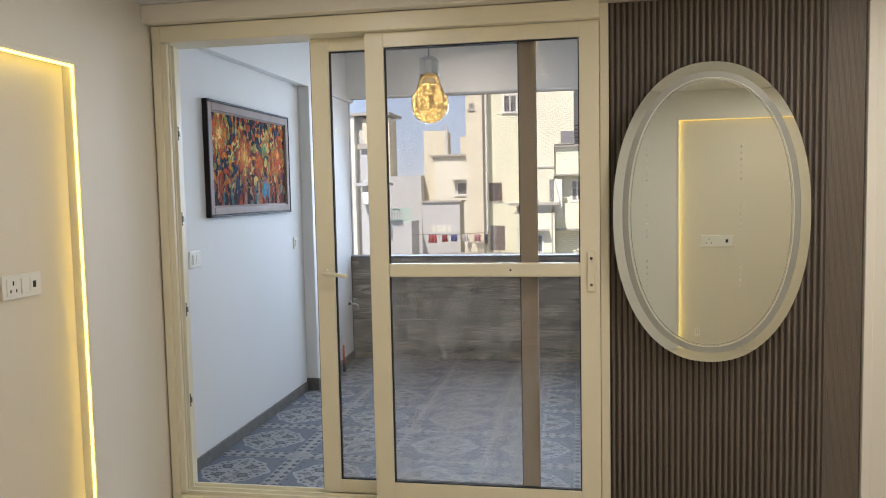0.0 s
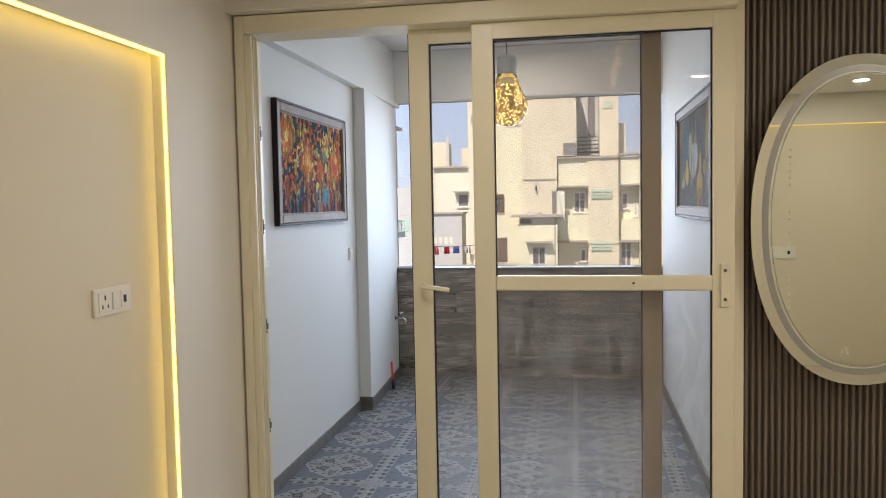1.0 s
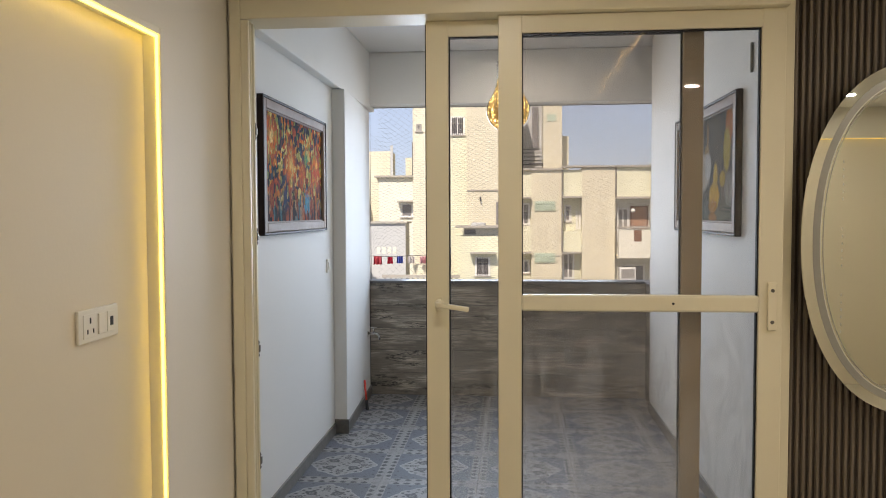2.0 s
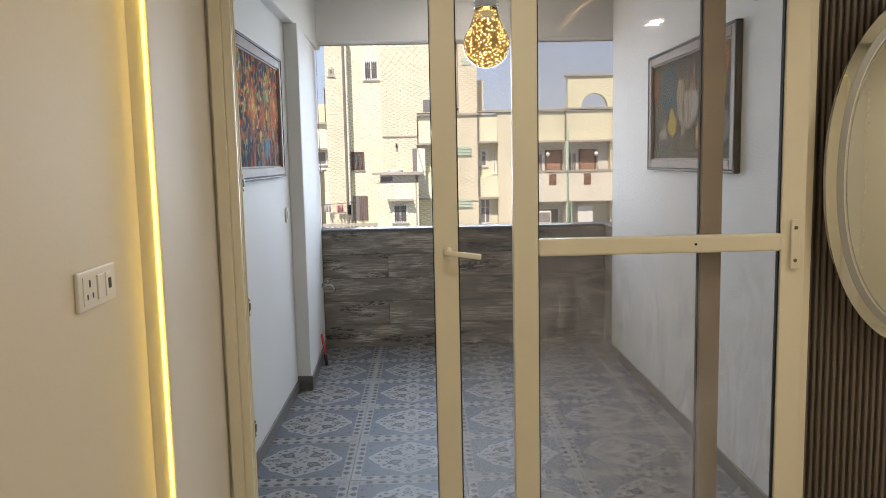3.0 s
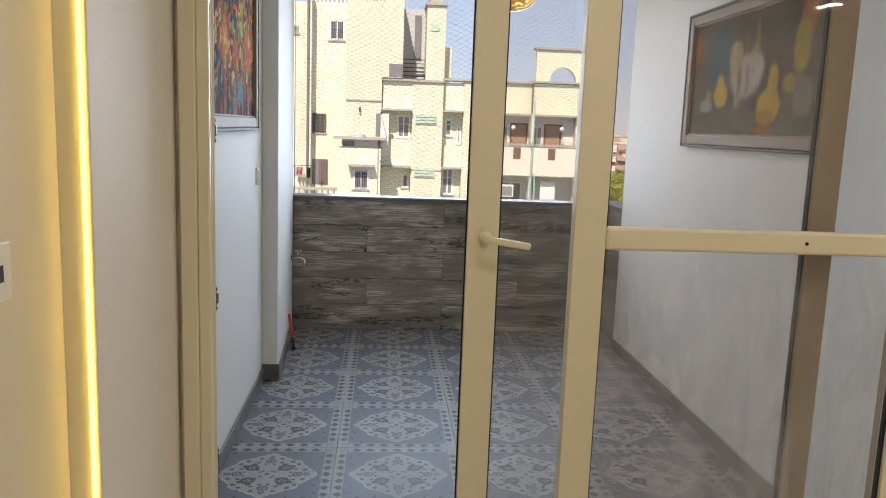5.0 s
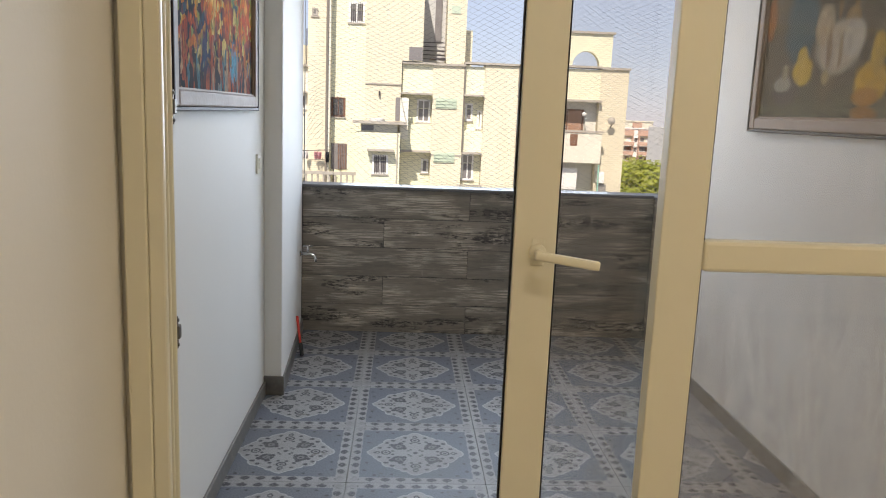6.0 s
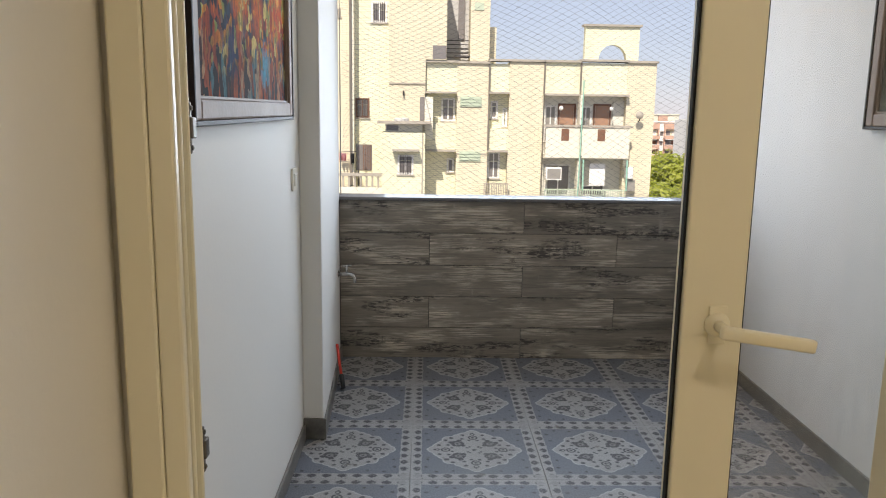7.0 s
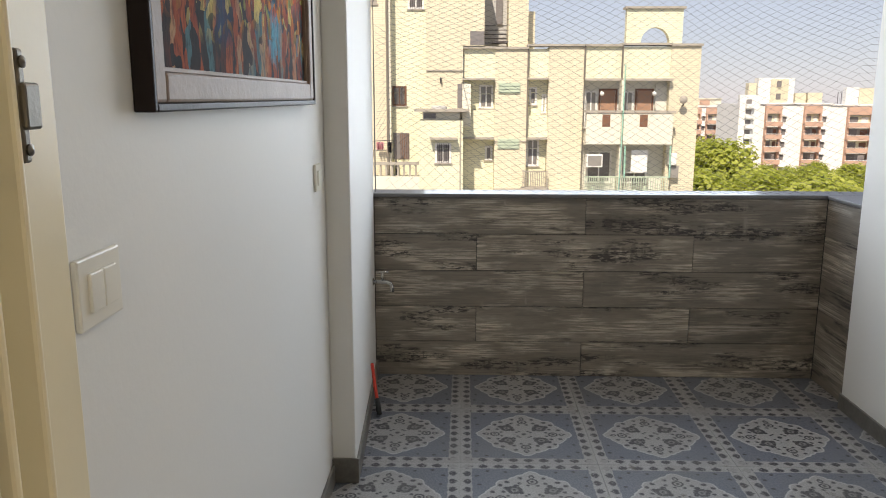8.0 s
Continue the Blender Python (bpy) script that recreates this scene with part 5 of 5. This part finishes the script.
for k in range(4):
    part("vent_slot", boxes((-7.75 + 0.28 * k, -7.57 + 0.28 * k, LB - 5.012, LB - 5.001, -0.55, -0.2)), PALE_RENDER, C)
house_window(C, -7.1, -6.4, 1.3, 2.1, LB - 0.8, 0, 0)
shade_slab(C, -7.25, -6.2, 2.15, LB - 0.8, 0.5)
part("mast", boxes((-6.55, -6.5, LB, LB + 0.05, 3.66, 5.6)), IRON, C)
part("chimney_pipe", boxes((-7.75, -7.6, LB - 0.4, LB - 0.25, 3.66, 5.4)), GREY_RENDER_AND_SHADE, C)
D = thing("house", (-10.4, LB, -12.5), "pale house with a green terrace rail", "house")
part("wall", boxes((-10.6, -10.0, LB - 8, LB - 7.0, -12.5, 3.7)), GREY_RENDER_AND_SHADE, D)
part("coping", boxes((-10.75, -9.85, LB - 8.2, LB - 6.9, 3.701, 3.95)), CORNICE, D)
part("wall", boxes((-9.99, -8.5, LB + 2.3, LB + 4, -12.5, 2.6)), PALE_RENDER, D)
# rear wall and lower wing are coloured grey to imitate their shade
part("rear_wall_shade_grey", boxes((-11.0, -9.12, LB - 0.9, LB + 1.5, -12.5, 2.5)), GREY_RENDER_AND_SHADE, D)
part("lower_wing_shade_grey", boxes((-10.3, -8.4, LB - 7, LB - 5.2, -12.5, 0.1)), GREY_RENDER_AND_SHADE, D)
railing(D, -10.3, -8.4, 0.101, 0.75, LB - 6.9, 14, GREEN_PIPE)
part("awning", boxes((-10.9, -9.3, LB - 8.5, LB - 7.01, 1.9, 2.05)), GREY_RENDER_AND_SHADE, D)
part("air_conditioner", boxes((-10.5, -9.8, LB - 8.4, LB - 8.001, 1.0, 1.6), bevel=0.03), WIN_FRAME, D)
E_ = thing("house", (-14.0, LB, -12.5), "tall pale house with a dark drain corner", "house")
part("wall", boxes((-17, -13.30, LB, LB + 3, -12.5, 6.15)), WHITE_RENDER, E_)
part("recess", boxes((-13.299, -12.85, LB + 0.5, LB + 3, -12.5, 6.1)), GREY_RENDER_AND_SHADE, E_)
part("wall", boxes((-12.849, -11.2, LB + 0.2, LB + 2, -12.5, 5.95)), CREAM_BRICK, E_)
part("coping", boxes((-17.1, -11.1, LB - 0.12, LB + 3.1, 6.151, 6.3)), CORNICE, E_)

# washing on a line
LINE_Y, LINE_Z = 38.6, -0.61
line = thing("clothes_line", (-6.73, LINE_Y, -12.5), "coloured washing hung on a line below the apartment block", "laundry")
bm = bmesh.new()
tube(bm, [(-9.80, LINE_Y, LINE_Z + 0.09), (-6.73, LINE_Y, LINE_Z - 0.02), (-4.43, LINE_Y, LINE_Z + 0.10)], 0.016, 5)
part("cord", bm, IRON, line)
for x in (-9.80, -4.43):
    part("pole", boxes((x - 0.03, x + 0.03, LINE_Y - 0.03, LINE_Y + 0.03, -12.5, LINE_Z + 0.4)), IRON, line)
for x, w, h_, col in ((-7.65, 0.39, 0.41, (0.62, 0.1, 0.12)), (-6.96, 0.25, 0.37, (0.62, 0.02, 0.06)), (-6.50, 0.30, 0.35, (0.1, 0.14, 0.5)), (-5.96, 0.35, 0.35, (0.75, 0.7, 0.68)), (-5.35, 0.35, 0.35, (0.72, 0.42, 0.45)), (-4.81, 0.18, 0.48, (0.05, 0.05, 0.06))):
    bm = bmesh.new()
    n = 8
    a = [[bm.verts.new((x + w * i / n, LINE_Y + 0.04 * math.sin(i * 1.9 + x) * (j + 0.2), LINE_Z - h_ * j / 4)) for i in range(n + 1)] for j in range(5)]
    for j in range(4):
        for i in range(n):
            bm.faces.new((a[j][i], a[j][i + 1], a[j + 1][i + 1], a[j + 1][i]))
    r = bmesh.ops.solidify(bm, geom=list(bm.faces), thickness=0.01)
    part("cloth", bm, paint("washing_cloth", col, 0.9, 0.15, 4, 30, 0.1), line)


# set the houses at their true distance, keeping their bearing from the balcony
def set_back(ob, centre, k):
    c = Vector(centre)
    ob.location = c + k * (ob.location - c)
    ob.scale = (k, k, k)


BACK_K = 1.37
VIEW = (-1.66, 3.0, 1.46)
for ob in (A, B, T):
    set_back(ob, VIEW, BACK_K)
for ob in (C, D, E_, line):
    set_back(ob, (-0.06, 0.22, 1.46), BACK_K)


# far apartment blocks
def far_block(x0, x1, y, roof, bays, floors, label, storey=2.8, wall=FAR_WHITE):
    """White block with terracotta balcony bays, given as pairs along x, and small windows in the piers."""
    ob = thing("apartment_building", ((x0 + x1) / 2, y, -20.0), label, "building", "far apartment blocks")
    part("wall", boxes((x0, x1, y, y + 14, -20, roof)), wall, ob)
    part("parapet", boxes((x0 - 0.15, x1 + 0.15, y - 0.3, y + 0.2, roof + 0.001, roof + 0.35)), wall, ob)
    for a, b in bays:
        part("bay", boxes((a, b, y - 0.9, y - 0.001, roof - 2.0, roof - 0.35)), RED_BALCONY, ob, "terracotta balcony head")
        for side in (a, b - 0.35):
            part("bay_pier", boxes((side, side + 0.35, y - 0.9, y - 0.001, -20, roof - 2.001)), RED_BALCONY, ob, "terracotta pier")
        for f in range(floors):
            z = roof - 2.0 - storey * (f + 1)
            part("balcony", boxes((a - 0.1, b + 0.1, y - 1.5, y - 0.901, z, z + 1.0)), RED_BALCONY, ob, "terracotta balcony front")
            part("balcony_rail", boxes((a - 0.1, b + 0.1, y - 1.55, y - 1.45, z + 1.1, z + 1.2)), WIN_FRAME, ob)
            w_ = part("window", boxes((a + 0.36, b - 0.36, y - 0.05, y - 0.001, z + 0.2, z + storey - 0.2)), DIM_PANE if f % 2 else PALE_BRICK, ob, "shaded balcony opening")
            part("pane", boxes((a + 0.7, a + 0.46 * (b - a), y - 0.10, y - 0.051, z + 0.3, z + 2.3)), DARK_PANE, w_)
            part("pane", boxes((a + 0.60 * (b - a), b - 0.7, y - 0.10, y - 0.051, z + 0.9, z + 2.2)), WIN_WOOD if f % 3 else WIN_FRAME, w_)
            part("window", boxes((b + 0.5, b + 1.3, y - 0.06, y - 0.001, z + 0.9, z + 2.1)), DARK_PANE, ob)
            part("sunshade", boxes((b + 0.4, b + 1.4, y - 0.5, y - 0.001, z + 2.2, z + 2.3)), wall, ob)
    return ob


blk = far_block(59.1, 79.6, 180, -0.05, ((65.2, 68.7), (73.7, 77.5)), 5, "white and terracotta apartment block far behind the trees")
part("stair_wing", boxes((59.0, 63.4, 178.4, 179.699, -20, 2.0)), FAR_WHITE, blk)
for k in range(7):
    z = -0.9 - 2.2 * k
    part("ledge", boxes((60.2, 62.0, 177.4, 178.399, z, z + 0.9)), FAR_WHITE, blk, "small stepped balcony")
    part("window", boxes((60.4, 61.6, 178.32, 178.399, z + 0.95, z + 1.9)), DARK_PANE, blk)
part("stair_tower", boxes((63.5, 71.4, 180.4, 183, -0.049, 5.7)), FAR_WHITE, blk)
part("tower_panel", boxes((66.2, 70.0, 180.1, 180.399, 0.31, 5.4)), CREAM_BRICK, blk, "yellow rooftop stair house")
for z in (1.0, 3.7):
    part("window", boxes((67.4, 68.4, 180.0, 180.099, z, z + 1.3)), DARK_PANE, blk)
part("water_tank", boxes((72.0, 74.4, 181, 183, -0.049, 2.4)), CREAM_BRICK, blk, "yellow rooftop tank room")
part("water_tank", boxes((74.8, 78.0, 181, 183, -0.049, 2.5)), CREAM_BRICK, blk, "yellow rooftop tank room")
part("side_tank", boxes((61.6, 63.3, 181, 183, -0.049, 4.6)), CREAM_BRICK, blk, "yellow rooftop tank")
blk = far_block(79.7, 101.0, 180.5, -0.3, ((83.5, 89.0), (94.0, 98.0)), 5, "wide white and terracotta apartment block beyond the treetops")
part("penthouse", boxes((83.4, 86.2, 181.5, 183, -0.299, 3.65)), FAR_WHITE, blk, "rooftop stair house")
part("penthouse", boxes((86.3, 92.0, 181.5, 183, -0.299, 3.5)), CREAM_BRICK, blk, "yellow rooftop stair house")
for x in (81.6, 82.4, 91.0):
    part("mast", boxes((x, x + 0.09, 181.5, 181.6, -0.299, 2.6)), IRON, blk)
far_block(60.0, 72.0, 230, -1.2, ((61, 66), (67.5, 71.5)), 4, "hazy terracotta apartment block in the distance")
far_block(66.0, 82.0, 262, 0.8, ((68, 71), (75, 78)), 4, "hazy pale apartment block in the distance", wall=PALE_RENDER)


# trees
def leaf_material(name, c0, c1):
    g = Graph(name)
    isl = g.node("ShaderNodeNewGeometry").outputs["Random Per Island"]
    c = g.mix(isl, c0, c1)
    c = g.mix(g.ramp(g.noise(0.5), [(0.45, 0.0), (0.65, 0.3)]), c, tuple(k * 0.85 for k in c0))
    g.done(c, 0.6)
    tl, mx = g.node("ShaderNodeBsdfTranslucent"), g.node("ShaderNodeMixShader")
    g.put(tl.inputs[0], c)
    mx.inputs[0].default_value = 0.55
    g.nt.links.new(g.bsdf.outputs[0], mx.inputs[1]), g.nt.links.new(tl.outputs[0], mx.inputs[2])
    g.nt.links.new(mx.outputs[0], g.out.inputs[0])
    return g.mat


LEAF = leaf_material("sunlit_leaves", (0.36, 0.41, 0.07), (0.60, 0.61, 0.14))
BARK = paint("grey_bark", (0.10, 0.075, 0.05), 0.9, 0.3, 3, 20, 0.5)


def tree_shapes(seed, height, spread, leaves):
    rnd = random.Random(seed)
    trunk = bmesh.new()
    tube(trunk, [(0, 0, 0), (0.1, 0.05, height * 0.25), (0.0, 0.1, height * 0.55)], 0.28, 8)
    hubs = []
    for k in range(9):
        a = rnd.uniform(0, 2 * math.pi)
        r = spread * rnd.uniform(0.25, 0.75)
        hub = Vector((r * math.cos(a), r * math.sin(a), height * rnd.uniform(0.55, 0.88)))
        tube(trunk, [(0, 0.08, height * rnd.uniform(0.3, 0.5)), hub * 0.6 + Vector((0, 0, height * 0.16)), hub], 0.09, 5)
        hubs.append((hub, spread * rnd.uniform(0.34, 0.55)))
    hubs.append((Vector((0, 0, height * 0.85)), spread * 0.5))
    crown = bmesh.new()
    for k in range(leaves):
        hub, rad = hubs[k % len(hubs)]
        d = Vector((rnd.gauss(0, 1), rnd.gauss(0, 1), rnd.gauss(0, 0.8))).normalized() * rad * rnd.uniform(0.55, 1.12)
        p = hub + d
        s = rnd.uniform(0.17, 0.36)
        n = (d.normalized() * 0.6 + Vector((rnd.uniform(-.6, .4), rnd.uniform(-1.0, .4), rnd.uniform(0.2, 1.1)))).normalized()
        u = n.orthogonal().normalized()
        w = n.cross(u)
        t = rnd.uniform(0, 6.28)
        u, w = u * math.cos(t) + w * math.sin(t), w * math.cos(t) - u * math.sin(t)
        c = [crown.verts.new(p + q) for q in (u * s, w * s * 0.55 + n * s * 0.15, -u * s, -w * s * 0.55 + n * s * 0.15)]
        crown.faces.new((c[0], c[1], c[2])), crown.faces.new((c[0], c[2], c[3]))
    return trunk, crown


TREES = []
for seed, hgt, spr in ((1, 7.4, 3.2), (2, 6.6, 2.9), (3, 8.0, 3.4)):
    trunk, crown = tree_shapes(seed, hgt, spr, 5200)
    t0 = thing("tree", (200 + 20 * seed, 400, -12.5), "leafy green tree standing between the buildings", "tree", "trees behind the building")
    ORIGIN[t0.name] = Vector((0, 0, 0))
    part("trunk", trunk, BARK, t0)
    part("crown", crown, LEAF, t0, "crown of small sunlit leaves")
    TREES.append(t0)
rt = random.Random(5)
spots = []
for row, (y, x0, x1) in enumerate(((62, 16.5, 46), (72, 19.0, 52), (84, 23.0, 58), (98, 27, 66), (116, 33, 76))):
    x = x0
    while x < x1:
        side = (x + 1.75) / (y - 3)
        low = (1.0, 0.90, 0.80, 0.68, 0.58)[row]
        spots.append((x + rt.uniform(-0.8, 0.8), y + rt.uniform(-3, 3), max(low, 1.46) if side < 0.300 else max(low, 1.12) if side < 0.320 else low))
        x += 3.1 + 0.3 * row
for k, (x, y, size) in enumerate(spots):
    src = TREES[k % 3]
    at = Vector(VIEW) + BACK_K * (Vector((x, y, -12.5)) - Vector(VIEW))
    size *= BACK_K
    m = Matrix.LocRotScale(at, Euler((0, 0, rt.uniform(0, 6.28))), (size, size, size * rt.uniform(0.92, 1.08)))
    if k < 3:
        src.matrix_basis = m
    else:
        c = copy_thing(src, m)
        c.matrix_basis = m

# ---- floor tiles and plank tiles, last ----
TS, TX, TYY = 0.558, -1.174, 6.758
floor_set = thing("balcony_floor", (0, 0, 0), "patterned blue-grey balcony floor tiles with pale medallions", "floor", kind="structure")
tile_meshes = {}


def tile(cx, cy):
    gap = 0.0008
    x0, x1 = max(cx - TS / 2 + gap, BAL_L), min(cx + TS / 2 - gap, RET_X + 0.009)
    y0, y1 = max(cy - TS / 2 + gap, 3.842), min(cy + TS / 2 - gap, BAL_Y + 0.009)
    if x1 - x0 < 0.004 or y1 - y0 < 0.004:
        return
    key = tuple(round(v, 4) for v in (x0 - cx, x1 - cx, y0 - cy, y1 - cy))
    if key not in tile_meshes:
        bm = bmesh.new()
        top = []
        a0, a1, b0, b1 = key
        e = 0.0006
        low = [bm.verts.new((x, y, -0.0115)) for x, y in ((a0, b0), (a1, b0), (a1, b1), (a0, b1))]
        mid = [bm.verts.new((x, y, -e)) for x, y in ((a0, b0), (a1, b0), (a1, b1), (a0, b1))]
        top = [bm.verts.new((x, y, 0)) for x, y in ((a0 + e, b0 + e), (a1 - e, b0 + e), (a1 - e, b1 - e), (a0 + e, b1 - e))]
        for q in range(4):
            n = (q + 1) % 4
            bm.faces.new((low[q], low[n], mid[n], mid[q])), bm.faces.new((mid[q], mid[n], top[n], top[q]))
        bm.faces.new(top), bm.faces.new(low[::-1])
        tile_meshes[key] = mesh_of(bm, "tile", TILE)
    ob = new("tile", tile_meshes[key])
    ob.parent = floor_set
    ob.location = (cx, cy, 0)


for i in range(-3, 4):
    for j in range(-7, 2):
        tile(TX + TS * (i + 0.5), TYY + TS * (j - 0.5) + TS)

ROWS_Z = [0.0, 0.190, 0.380, 0.573, 0.765, CAP_Z]
cladding = thing("parapet_cladding", (0, BAL_Y, 0), "dark weathered wood-look plank tiles on the parapet", "tiles", kind="structure")
for r in range(5):
    z0, z1 = ROWS_Z[r] + 0.0016, ROWS_Z[r + 1] - 0.0016
    first = -1.100 if r % 2 == 0 else -1.656
    xs = [COL_X + 0.0006] + [v for v in (first - 1.112, first, first + 1.112, first + 2.224) if COL_X + 0.12 < v < RET_X - 0.15] + [RET_X - 0.0005]
    for a, b in zip(xs, xs[1:]):
        ob = part("plank", boxes((a + 0.0013, b - 0.0013, BAL_Y, BAL_Y + 0.0098, z0, z1), bevel=0.0012), PLANK, cladding)
side = thing("side_cladding", (RET_X, RET_Y, 0), "dark weathered plank tiles on the side parapet", "tiles", kind="structure")
for r in range(5):
    part("plank", boxes((RET_X, RET_X + 0.0098, RET_Y + 0.012, BAL_Y - 0.002, ROWS_Z[r] + 0.001, ROWS_Z[r + 1] - 0.001), bevel=0.0012), PLANK, side)
